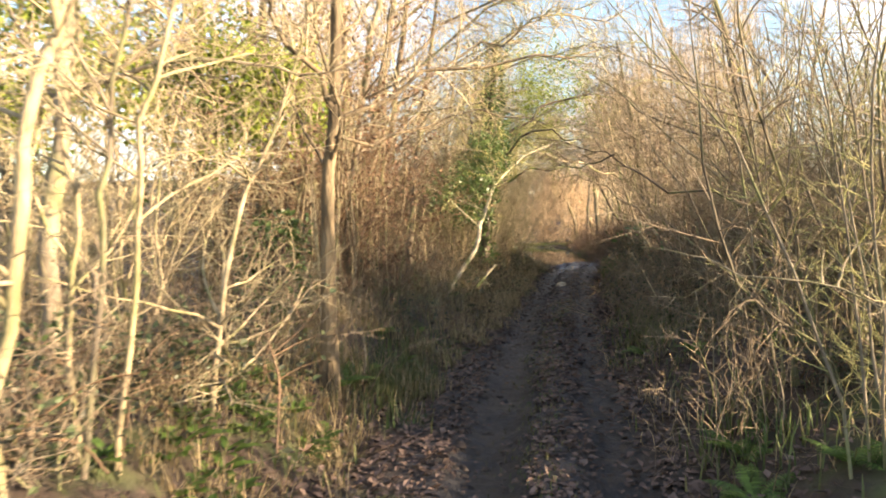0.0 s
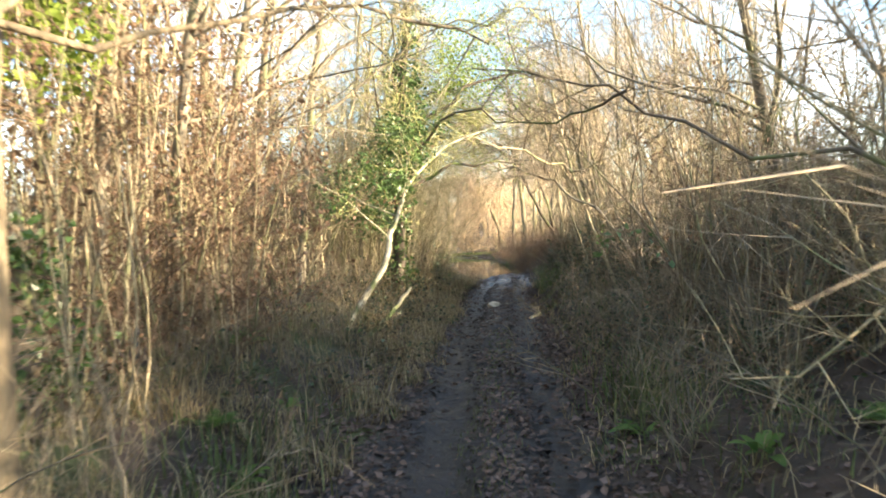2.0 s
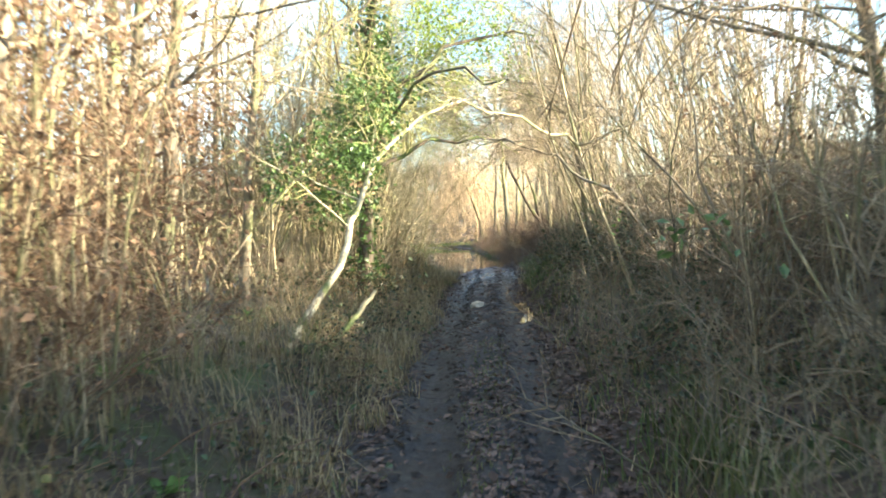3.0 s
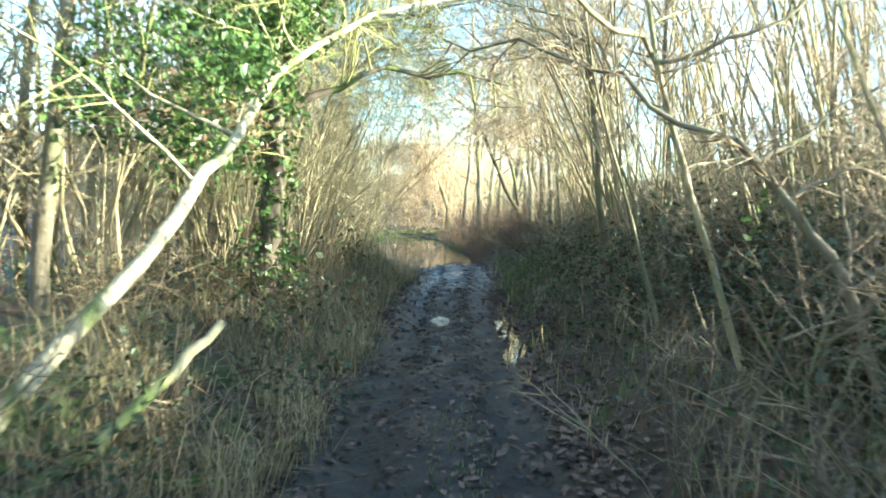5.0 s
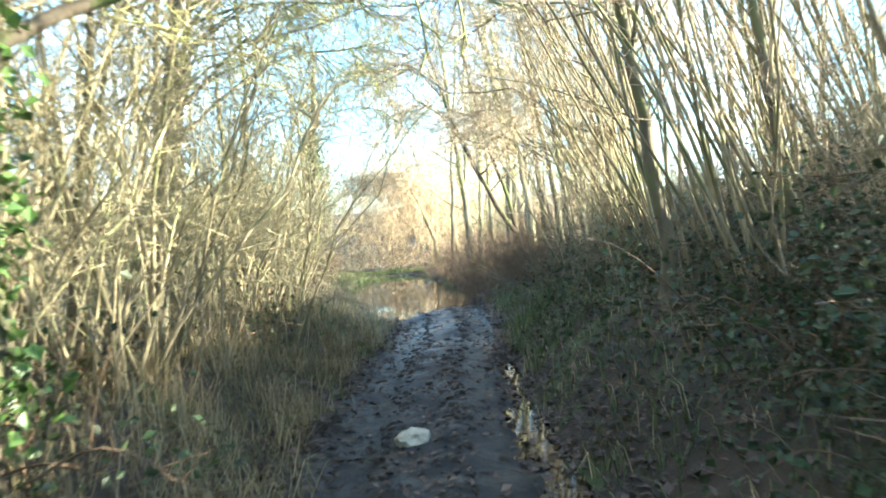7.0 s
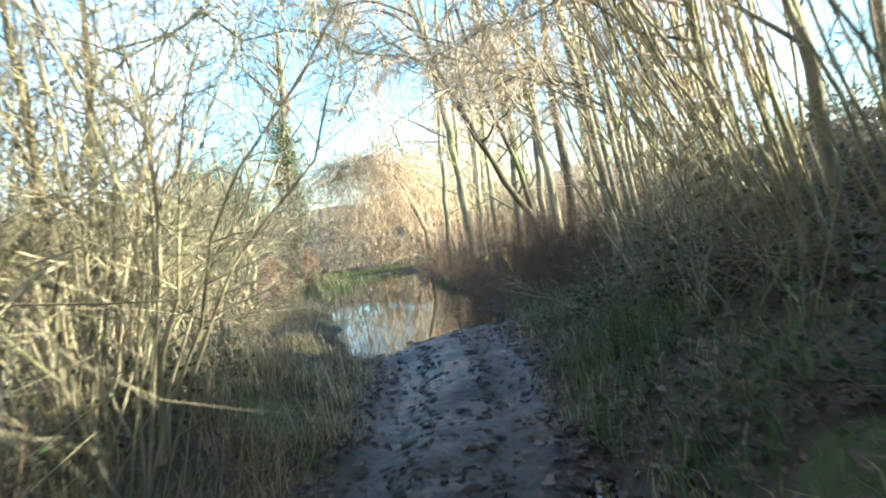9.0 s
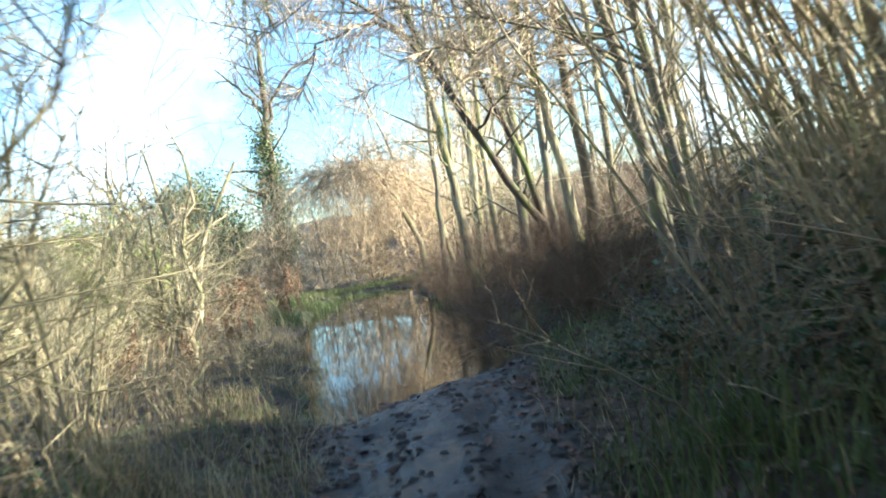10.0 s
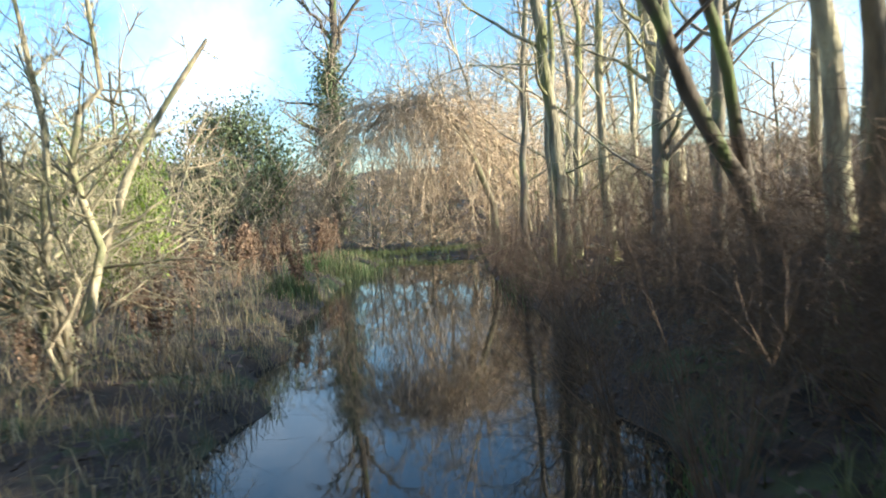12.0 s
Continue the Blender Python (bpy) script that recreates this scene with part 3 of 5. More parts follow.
def scatter(rng, protos, count, xr, yr, scale=(0.8, 1.25), gap=0.25, lift=0.04, side=0):
    """Copies of the protos on free ground beside the track."""
    done = 0
    tall = protos[0].name.startswith(("hazel_shrub", "beech", "thorn_shrub"))   # these leave the ivy tree's foot open
    while done < count:
        y = rng.uniform(*yr)
        x = rng.uniform(*xr)
        if abs(x - centre(y)) < half(y) + gap or (tall and -2.4 < x < -0.6 and 13.2 < y < 17.4):
            continue
        done += 1
        ob = protos[int(rng.integers(len(protos)))]
        s = rng.uniform(*scale)
        copy_thing(ob, Matrix.Translation(on_ground(x, y, lift)) @ Matrix.Rotation(rng.uniform(-0.5, 0.5) if side else rng.uniform(0, 6.28), 4, "Z") @ Matrix.Scale(s, 4))


def drop_proto(ob):
    """Takes a pattern plant out of the place again, once it has been copied."""
    for o in [*ob.children_recursive, ob]:
        bpy.data.objects.remove(o)


# ---- pattern plants ----
hazel = [shrub("hazel_shrub", "bare hazel shrub of many pale sunlit stems", 10 + k, (9, 11, 7, 8)[k], (4.6, 3.8, 5.2, 4.2)[k], 0.42, 0.014, M_PALE, M_TWIG, 17, 0.85, 3,
               group="hazel shrubs along the track", wig=0.17, twig_r=0.27) for k in range(4)]
poles = [shrub("hazel_coppice", "bare coppice poles leaning over the track", 20 + k, (9, 11, 8)[k], (6.0, 5.2, 6.6)[k], 0.26, 0.018, M_PALE, M_TWIG_SUNLIT, 14, 0.75, 3, lean=(-0.28, 0.08),
               group="leaning coppice poles", up=0.01, wig=0.1, start=0.3, twig_r=0.18) for k in range(3)]
beech = [shrub("beech_sapling", "young thicket sapling holding dry russet leaves", 30 + k, (6, 8, 7)[k], (3.6, 3.0, 4.2)[k], 0.25, 0.012, M_PALE, M_TWIG_RED, 14, 0.65, 3,
               leaf=M_BROWN, leaf_n=(420, 620, 260)[k], leaf_size=0.055, group="russet saplings", leaf_label="dry russet leaves", wig=0.1, start=0.06) for k in range(3)]
thorn = [shrub("thorn_shrub", "grey twiggy leafless thorn shrub", 40 + k, (8, 10, 7)[k], (3.2, 2.6, 3.8)[k], 0.5, 0.011, M_GREY, M_TWIG_GREY, 12, 0.75, 4,
               group="twiggy thorn shrubs", wig=0.15, start=0.08) for k in range(3)]
brambles = [bramble("bramble_bush", "low dark green bramble bush with arching canes", 50 + k, (14, 18)[k], (0.6, 0.75)[k], M_BRAMBLE, (720, 880)[k], group="brambles", size=0.045) for k in range(2)]
dogwood = [shrub("dogwood_bush", "dense leafless red-brown bush by the water", 60 + k, (24, 28)[k], (2.4, 2.1)[k], 0.75, 0.0048, M_TWIG_RED, M_TWIG_RED, 8, 0.65, 2,
                 group="red-brown bushes", wig=0.07, start=0.1) for k in range(2)]
sallow = [shrub("sallow_bush", "dense brown sallow sweeping down to the water", 63 + k, (11, 12)[k], (2.5, 2.2)[k], 0.7, 0.007, M_TWIG_RED, M_TWIG_RED, 26, 0.7, 4,
                lean=(-0.45, -0.1), group="sallows over the pool", wig=0.1, up=-0.05, start=0.1, base=0.35) for k in range(2)]
upright = [shrub("lichened_shrub", "upright leafless shrub with olive lichened stems", 66 + k, (8, 9)[k], (4.4, 4.0)[k], 0.12, 0.013, M_GREY, M_TWIG_LICHEN, 20, 0.55, 4,
                 group="upright lichened shrubs", wig=0.09, start=0.08, base=0.4, twig_r=0.25) for k in range(2)]
ferns = []
for k in range(2):
    rng = np.random.default_rng(65 + k)
    ob = thing("fern", "green fern with arching fronds on the verge", "fern", "ferns")
    for f in range(9):
        a = f * 0.7 + rng.normal() * 0.2
        q = limb(rng, (0, 0, 0), (math.cos(a) * 0.8, math.sin(a) * 0.8, 1.0), rng.uniform(0.4, 0.6), 8, 0.04, -0.14)
        fr = Geo()
        fr.tube(q, taper(0.004, 0.001, 9), 3)
        for t in np.linspace(0.15, 1, 18):
            p, d = along(q, t)
            d = d / np.linalg.norm(d)
            s = np.cross(d, (0, 0, 1.0))
            for sg in (-1, 1):
                w = 0.11 * math.sin(math.pi * min(t * 0.9 + 0.1, 1.0)) + 0.012
                tip = p + s * sg * w + d * w * 0.4 - np.array((0, 0, w * 0.25))
                fr.add([p - d * 0.012, p + d * 0.012, tip + d * 0.004, tip - d * 0.004], [0, 1, 2, 3])
        part("frond", fr, M_HERB, ob)
    ferns.append(ob)
docks = []
for k in range(2):
    rng = np.random.default_rng(68 + k)
    ob = thing("dock_plant", "dead rust-brown dock stalks gone to seed", "weed", "dead docks")
    for f in range(6):
        q = limb(rng, (rng.normal() * 0.12, rng.normal() * 0.12, 0), (rng.normal() * 0.15, rng.normal() * 0.15, 1), rng.uniform(0.8, 1.25), 5, 0.05, 0.02)
        st = Geo()
        st.tube(q, taper(0.009, 0.004, 6), 4)
        c = np.array([along(q, t)[0] for t in rng.uniform(0.4, 1, 160)]) + rng.normal(size=(160, 3)) * (0.035, 0.035, 0.03)
        st.leaves(c, 0.045, rng, 0, 0.8, 0)
        part("stalk", st, M_DOCK, ob)
    docks.append(ob)
herbs = []
for k in range(2):
    rng = np.random.default_rng(75 + k)
    ob = thing("herb_clump", "fresh green broad-leaved weeds on the verge", "weed", "green weeds")
    for f in range(15):
        az, tilt, L = rng.uniform(0, 6.28), rng.uniform(0.25, 1.1), rng.uniform(0.12, 0.26)
        w = L * rng.uniform(0.16, 0.24)
        out, sd = np.array((math.cos(az), math.sin(az), 0)), np.array((-math.sin(az), math.cos(az), 0))
        p0 = out * rng.uniform(0, 0.12) + sd * rng.normal() * 0.08
        lf, rows = Geo(), []
        for t in np.linspace(0, 1, 5):
            mid = p0 + out * L * t * math.cos(tilt * (1 - 0.5 * t)) + np.array((0, 0, L * (math.sin(tilt) * t - 0.35 * t * t) + 0.02))
            ww = w * math.sin(math.pi * (0.12 + 0.86 * t)) + 0.002
            rows.append((mid - sd * ww + (0, 0, ww * 0.3), mid, mid + sd * ww + (0, 0, ww * 0.3)))
        lf.add(np.array(rows), [(r * 3 + c, r * 3 + c + 1, r * 3 + c + 4, r * 3 + c + 3) for r in range(4) for c in range(2)])
        part("leaf", lf, M_HERB, ob)
    herbs.append(ob)

low_thorn = [shrub("thorn_seedling", "low scrubby thorn growth on the verge", 44 + k, 6, 1.2, 0.7, 0.006, M_GREY, M_TWIG_GREY, 8, 0.45, 2, group="low scrub", wig=0.16, start=0.05) for k in range(2)]
low_bramble = [bramble("bramble_runner", "small sprawling bramble on the verge", 54 + k, 7, 0.4, M_BRAMBLE, 320, group="low brambles", size=0.04) for k in range(2)]
brush = [shrub("dead_brushwood", "tangle of grey dead brushwood on the bank", 47 + k, 9, 1.6, 1.3, 0.009, M_GREY, M_TWIG_GREY, 9, 0.5, 3, group="brushwood", wig=0.2, up=-0.03, start=0.1, category="brushwood") for k in range(2)]
rng = np.random.default_rng(5)
# left side
scatter(rng, hazel, 3, (-5.0, -3.0), (3.5, 6.0), (0.9, 1.2))
scatter(rng, brush, 9, (-3.4, -2.0), (2.8, 6.2), (0.6, 0.95))
scatter(rng, beech, 26, (-4.4, -1.9), (7.0, 13.2), gap=0.55)
scatter(rng, thorn, 8, (-6.0, -2.6), (2.0, 13.0))
scatter(rng, hazel, 20, (-5.5, -1.4), (14.5, 24.5), gap=0.75)
scatter(rng, hazel, 7, (-1.6, -0.6), (19.0, 25.5), (0.75, 1.0), gap=0.4)
scatter(rng, thorn, 5, (-4.0, -1.4), (15.0, 24.0), (0.4, 0.7), gap=0.7)
scatter(rng, hazel, 6, (-2.6, -0.5), (14.5, 22.0), (0.35, 0.7), gap=0.45)
scatter(rng, hazel, 6, (-4.0, -1.9), (15.0, 21.5), (1.35, 1.65), gap=1.0)
scatter(rng, hazel, 6, (-5.8, -3.0), (29.5, 36.0), (0.55, 0.85), gap=0.8)
scatter(rng, low_bramble, 10, (-3.4, -2.3), (2.6, 5.4), (1.0, 1.5))
scatter(rng, hazel, 7, (-5.5, -1.9), (22.5, 26.5), (0.9, 1.2), gap=1.0)
for x, y, k, s in ((-1.6, 24.0, 0, 1.0), (-1.35, 25.6, 2, 0.95), (-1.75, 26.4, 1, 0.9), (-2.2, 25.2, 3, 1.1), (-2.0, 27.8, 3, 0.7), (-2.6, 29.0, 1, 0.7), (-3.2, 28.0, 0, 0.75)):
    copy_thing(hazel[k], Matrix.Translation(on_ground(x, y)) @ Matrix.Rotation(x * 9 + y, 4, 'Z') @ Matrix.Scale(s, 4))
scatter(rng, hazel, 9, (-7.0, -2.6), (26.5, 32.0), (0.5, 0.75), gap=1.1)
scatter(rng, thorn, 14, (-8.0, -2.3), (25.0, 38.0), (0.35, 0.65), gap=0.8)
scatter(rng, beech, 6, (-6.0, -2.5), (13.0, 20.0))
# right side
scatter(rng, thorn, 26, (2.0, 5.0), (5.2, 14.0), gap=0.8)
scatter(rng, hazel, 6, (2.4, 6.0), (5.5, 12.0), (0.7, 1.0))
scatter(rng, hazel, 6, (2.2, 3.1), (5.0, 9.5), (0.6, 0.85), gap=0.9)
scatter(rng, beech, 6, (2.0, 5.0), (6.0, 14.0), (0.7, 1.0), gap=0.8)
scatter(rng, brambles, 22, (2.1, 5.0), (12.0, 18.0), (0.9, 1.3), gap=1.15)
scatter(rng, brambles, 16, (2.8, 5.5), (16.5, 26.0), (0.75, 1.05), gap=1.35)
scatter(rng, low_bramble, 16, (2.2, 4.5), (16.5, 28.0), (1.0, 1.6), gap=0.8)
for x, y, s in ((1.98, 15.46, 0.2), (2.12, 15.75, 0.17)):
    copy_thing(beech[1], Matrix.Translation(on_ground(x, y)) @ Matrix.Scale(s, 4))
scatter(rng, brambles, 4, (5.0, 9.0), (7.0, 14.0), (1.0, 1.6))
scatter(rng, brambles, 9, (4.4, 7.2), (18.0, 32.0), (0.8, 1.2))
scatter(rng, poles, 24, (2.6, 6.0), (15.8, 26.0), gap=1.2, side=1)
scatter(rng, poles, 6, (2.9, 5.6), (20.0, 26.0), (0.9, 1.2), gap=1.5, side=1)
scatter(rng, poles, 3, (4.5, 6.5), (29.0, 34.0), (0.8, 1.1), gap=1.5, side=1)
scatter(rng, thorn, 14, (2.3, 5.5), (14.0, 28.0), (0.5, 0.9), gap=0.9)
scatter(rng, dogwood, 9, (2.6, 5.5), (33.0, 42.0), (0.75, 1.1), gap=0.35)
scatter(rng, dogwood, 5, (2.9, 4.9), (31.5, 35.0), (0.6, 0.85), gap=0.5)
scatter(rng, dogwood, 4, (4.0, 6.0), (31.5, 37.0), (0.9, 1.15))
for x, y, k in ((2.95, 29.5, 0.55), (3.3, 30.2, 0.65), (3.0, 30.9, 0.62), (3.7, 30.9, 0.75), (3.9, 29.9, 0.6)):
    copy_thing(dogwood[int(y * 10) % 2], Matrix.Translation(on_ground(x, y)) @ Matrix.Rotation(x * 7, 4, 'Z') @ Matrix.Scale(k, 4))
for y in np.arange(29.8, 44, 1.0):
    x = centre(y) + half(y) + rng.uniform(-0.1, 0.25)
    copy_thing(dogwood[int(y) % 2], Matrix.Translation(on_ground(x, y)) @ Matrix.Rotation(y * 3, 4, 'Z') @ Matrix.Scale(rng.uniform(0.65, 0.95), 4))
scatter(rng, brambles, 4, (3.4, 5.5), (25.5, 28.5), (0.5, 0.8), gap=1.0)
scatter(rng, low_thorn, 26, (1.1, 2.6), (3.0, 15.0), (0.7, 1.3), gap=0.2)
scatter(rng, brush, 7, (2.6, 4.0), (9.0, 26.0), (0.35, 0.5), gap=1.2)
scatter(rng, low_thorn, 26, (-2.8, -1.2), (6.0, 25.0), (0.7, 1.2), gap=0.3)
scatter(rng, low_bramble, 30, (-3.2, -0.9), (8.5, 25.0), (0.8, 1.4), gap=0.45)
scatter(rng, low_bramble, 30, (1.2, 3.2), (4.0, 29.0), (0.7, 1.2), gap=0.6)
scatter(rng, brush, 9, (-5.0, -1.2), (27.5, 40.0), (0.4, 0.75), gap=0.3)
scatter(rng, low_thorn, 22, (-5.0, -0.6), (26.5, 46.0), (0.6, 1.2), gap=0.15)
scatter(rng, hazel, 5, (-4.2, -2.4), (31.2, 35.0), (0.6, 0.85), gap=1.0)
scatter(rng, low_thorn, 9, (5.0, 8.5), (20.0, 38.0), (0.8, 1.3))
scatter(rng, thorn, 3, (5.5, 8.5), (22.0, 38.0), (0.6, 0.9))
scatter(rng, thorn, 4, (-7.5, -5.0), (5.0, 12.0), (0.9, 1.2))
scatter(rng, hazel, 8, (2.2, 4.2), (17.0, 26.0), (0.4, 0.6), gap=0.8)
scatter(rng, low_thorn, 12, (2.0, 4.0), (16.0, 26.0), (0.9, 1.5), gap=0.5)
more = np.random.default_rng(6)
for x, y, k, z in ((1.75, 3.9, 2, 0.7), (2.2, 4.7, 0, 0.75), (1.9, 5.6, 2, 0.7), (2.5, 6.4, 0, 0.8)):
    copy_thing(upright[k % 2], Matrix.Translation(on_ground(x, y)) @ Matrix.Rotation(x * 5, 4, "Z") @ Matrix.Scale(z, 4))
for x, y, k in ((3.3, 29.3, 0.5), (3.2, 30.2, 0.62), (3.9, 29.9, 0.7), (3.4, 31.0, 0.75), (4.0, 30.9, 0.85), (3.3, 31.9, 0.72), (4.1, 32.0, 0.9), (3.5, 33.0, 0.8), (3.9, 34.2, 0.85), (3.5, 35.6, 0.75)):
    copy_thing(sallow[int(y * 10) % 2], Matrix.Translation(on_ground(x, y)) @ Matrix.Rotation(more.uniform(-0.5, 0.5), 4, "Z") @ Matrix.Scale(k, 4))
# brambles added along the embankment crest to break up its shadow edge
scatter(more, brambles, 34, (6.2, 8.0), (8.5, 27.0), (0.6, 0.95))
scatter(more, low_bramble, 14, (4.6, 8.0), (24.0, 34.0), (1.0, 1.7))
# unseen thorns right of the start, added to shade the left verge
scatter(more, thorn, 9, (2.5, 5.0), (0.4, 4.2), (0.7, 1.0))
scatter(more, low_bramble, 16, (5.8, 7.6), (7.0, 26.0), (1.0, 1.6))
scatter(more, hazel, 6, (2.9, 5.2), (36.5, 44.0), (0.55, 0.85), gap=0.5)
scatter(more, thorn, 6, (3.2, 5.4), (14.0, 20.0), (0.8, 1.1))
scatter(more, brambles, 6, (3.6, 5.6), (13.5, 20.0), (1.0, 1.3))
scatter(more, beech, 6, (1.9, 3.2), (6.5, 13.0), (0.4, 0.6), gap=0.6)
scatter(more, low_bramble, 6, (1.8, 3.0), (8.0, 15.0), (1.0, 1.4), gap=0.5)
# small plants
scatter(rng, ferns, 4, (1.1, 1.9), (3.6, 5.4), (0.45, 0.65), gap=0.15, lift=0.0)
scatter(rng, ferns, 3, (1.6, 2.6), (6.0, 10.0), (0.4, 0.6), gap=0.2, lift=0.0)
scatter(rng, ferns, 5, (-2.6, -1.5), (6.0, 16.0), (0.5, 0.8), gap=0.3, lift=0.0)
scatter(rng, herbs, 34, (-2.3, -1.2), (3.4, 5.6), (0.45, 0.8), gap=0.05, lift=0.0)
scatter(rng, herbs, 6, (-2.4, -1.0), (5.5, 14.0), (0.5, 0.9), gap=0.15, lift=0.0)
scatter(rng, herbs, 5, (1.1, 2.6), (4.0, 14.0), (0.5, 0.9), gap=0.15, lift=0.0)
scatter(rng, docks, 15, (-6.0, -2.6), (40.0, 48.0), (0.7, 1.15), gap=0.4, lift=0.0)
scatter(rng, docks, 14, (-5.0, -2.0), (30.5, 41.0), (0.5, 0.9), gap=0.3, lift=0.0)
for ob in hazel + poles + beech + thorn + brambles + dogwood + sallow + upright + ferns + docks + herbs + brush + low_thorn + low_bramble:
    drop_proto(ob)

# ---- single trees ----
tree("verge_tree", "slim upright tree on the verge, sunlit on one side", 71, [(-1.83, 6.0, 0.2), (-1.82, 6.0, 1.8), (-1.72, 5.9, 2.7), (-1.55, 5.9, 5.5)], 0.07, 0.03,
     M_VERGE, M_TWIG, 9, 2.0, 12, 0.7, 0.42, toward=(0.3, 0.2, 0), sub=4,
     arms=[([(-1.7, 5.95, 2.55), (-1.1, 6.2, 2.85), (-0.4, 6.6, 3.1), (0.5, 7.0, 3.25)], 0.022), ([(-1.7, 5.9, 2.4), (-1.2, 6.4, 2.5), (-0.6, 7.0, 2.7), (0.0, 7.5, 2.65)], 0.016),
           ([(-1.72, 5.9, 2.6), (-2.0, 5.6, 3.1), (-2.2, 5.3, 3.8)], 0.03)])
tree("ivy_tree", "dark tree trunk wrapped in green ivy", 72, [(-1.45, 17.1, 0.2), (-1.42, 17.1, 1.5), (-1.35, 17.0, 3.0), (-1.1, 17.0, 5.8)], 0.13, 0.06, M_DARK, M_TWIG_LICHEN, 11, 2.4, 15, 0.8, 0.4,
     toward=(0.3, 0, 0), sub=4,
     arms=[([(-1.38, 17.1, 2.3), (-0.7, 17.4, 2.75), (0.1, 17.8, 3.0), (1.0, 18.3, 2.9)], 0.04), ([(-1.3, 17.1, 3.2), (-0.5, 17.2, 3.9), (0.3, 17.6, 4.5), (1.4, 18.0, 4.6)], 0.05),
           ([(-1.3, 17.0, 2.8), (-0.9, 16.0, 3.3), (-0.2, 15.0, 3.5), (0.6, 14.2, 3.2)], 0.035)])
ivy_tree = bpy.data.objects["ivy_tree"]
ivy_on(ivy_tree, 1, [(0.03, -0.02, 0.5), (0.05, -0.02, 1.4), (0.08, -0.1, 2.8), (0.35, -0.1, 4.5)], 0.24, 1500)
ivy_on(ivy_tree, 4, [(0.15, -0.1, 3.6), (0.28, -0.1, 4.6), (0.36, -0.1, 5.6)], 0.34, 1300, 0.06)
ivy_on(ivy_tree, 2, [(0.0, -1.2, 2.2), (0.2, -0.9, 3.0), (0.5, -0.4, 3.6)], 0.35, 1300)
crown(ivy_tree, 11, (-0.45, -0.7, 2.2), (0.6, 0.5, 0.6), 420, 0.08, M_BROWN, 24, 'withered_leaves')
crown(ivy_tree, 6, (-0.25, -2.1, 2.0), (0.75, 0.55, 0.65), 2300, 0.065, M_IVY, 34, 'ivy')
crown(ivy_tree, 7, (0.3, -1.5, 2.9), (0.7, 0.6, 0.7), 2300, 0.065, M_IVY, 34, 'ivy')
crown(ivy_tree, 5, (1.5, 0.9, 4.7), (1.2, 1.1, 1.2), 3600, 0.06, M_LIME, 60, 'ivy')
tree("leaning_tree", "pale bare tree leaning over from the bank", 73, [(-1.75, 12.5, 0.3), (-1.51, 12.9, 0.83), (-1.24, 13.3, 1.24), (-1.28, 14.2, 1.61), (-1.21, 14.6, 1.8), (-1.06, 15.4, 2.46), (-0.68, 16.0, 2.89), (-0.4, 16.4, 3.2), (0.5, 17.0, 3.5)],
     0.042, 0.018, M_LEAN, M_TWIG_LICHEN, 10, 1.5, 12, 0.6, 0.35, sides=9, sub=4, rough=0.25)
log_tree = tree("fallen_log", "slanting fallen log, mossy green on top", 74, [(-1.62, 12.4, 0.2), (-1.29, 12.9, 0.47), (-0.94, 13.4, 0.89)], 0.046, 0.022, M_MOSS, M_TWIG, 2, 0.3, 2, 0.2, 0.5, category="log", rough=0.3)
tree("birch", "thin pale birch leaning across the verge", 76, [(2.1, 14.4, 0.5), (1.79, 14.4, 1.36), (1.66, 14.4, 1.68), (1.41, 14.4, 2.44), (1.15, 14.3, 3.6)], 0.024, 0.012, M_PALE, M_TWIG_GREY, 5, 0.8, 8, 0.5, 0.5,
     arms=[([(1.41, 14.4, 2.44), (1.0, 14.0, 2.6), (0.4, 13.6, 2.75), (-0.2, 13.4, 2.9)], 0.02), ([(1.41, 14.4, 2.44), (1.9, 14.2, 2.6), (2.4, 14.1, 2.9)], 0.018)], sub=4)
tree("birch", "thin pale birch leaning across the verge", 77, [(1.95, 15.6, 0.6), (1.72, 15.6, 1.33), (1.63, 15.6, 1.62), (1.33, 15.6, 2.47), (1.0, 15.5, 4.0)], 0.017, 0.008, M_PALE, M_TWIG_GREY, 4, 0.7, 8, 0.5, 0.5)
tree("arching_thorn", "dark thorn with a long bough arching over the track", 78, [(2.2, 6.2, 0.4), (2.0, 6.2, 1.2), (1.7, 6.3, 1.7)], 0.03, 0.02, M_DARK, M_TWIG_GREY, 4, 1.0, 10, 0.6, 0.4,
     arms=[([(1.7, 6.3, 1.7), (1.07, 6.6, 1.96), (0.63, 7.05, 2.29), (0.43, 7.1, 2.39), (-0.1, 7.4, 2.5)], 0.011), ([(0.63, 7.05, 2.29), (0.4, 7.3, 2.2), (0.1, 7.7, 2.25)], 0.009)], sub=5)
tree("arching_thorn", "grey thorn reaching over the track from the bank", 79, [(2.3, 13.2, 0.5), (2.0, 13.3, 1.3), (1.6, 13.6, 1.9)], 0.03, 0.02, M_GREY, M_TWIG_GREY, 4, 1.0, 10, 0.6, 0.4,
     arms=[([(1.6, 13.6, 1.9), (1.2, 14.18, 2.18), (0.7, 14.4, 2.5), (0.1, 14.8, 2.6)], 0.018)], sub=5)
tree("pale_tree", "pale smooth sunlit trunk close by the track", 80, [(-2.3, 2.7, 0.2), (-2.15, 2.7, 1.33), (-2.02, 2.7, 2.14), (-1.97, 2.7, 2.59), (-1.9, 2.8, 4.6)], 0.034, 0.016, M_PALE, M_TWIG, 12, 1.2, 12, 0.6, 0.15, rough=0.8)
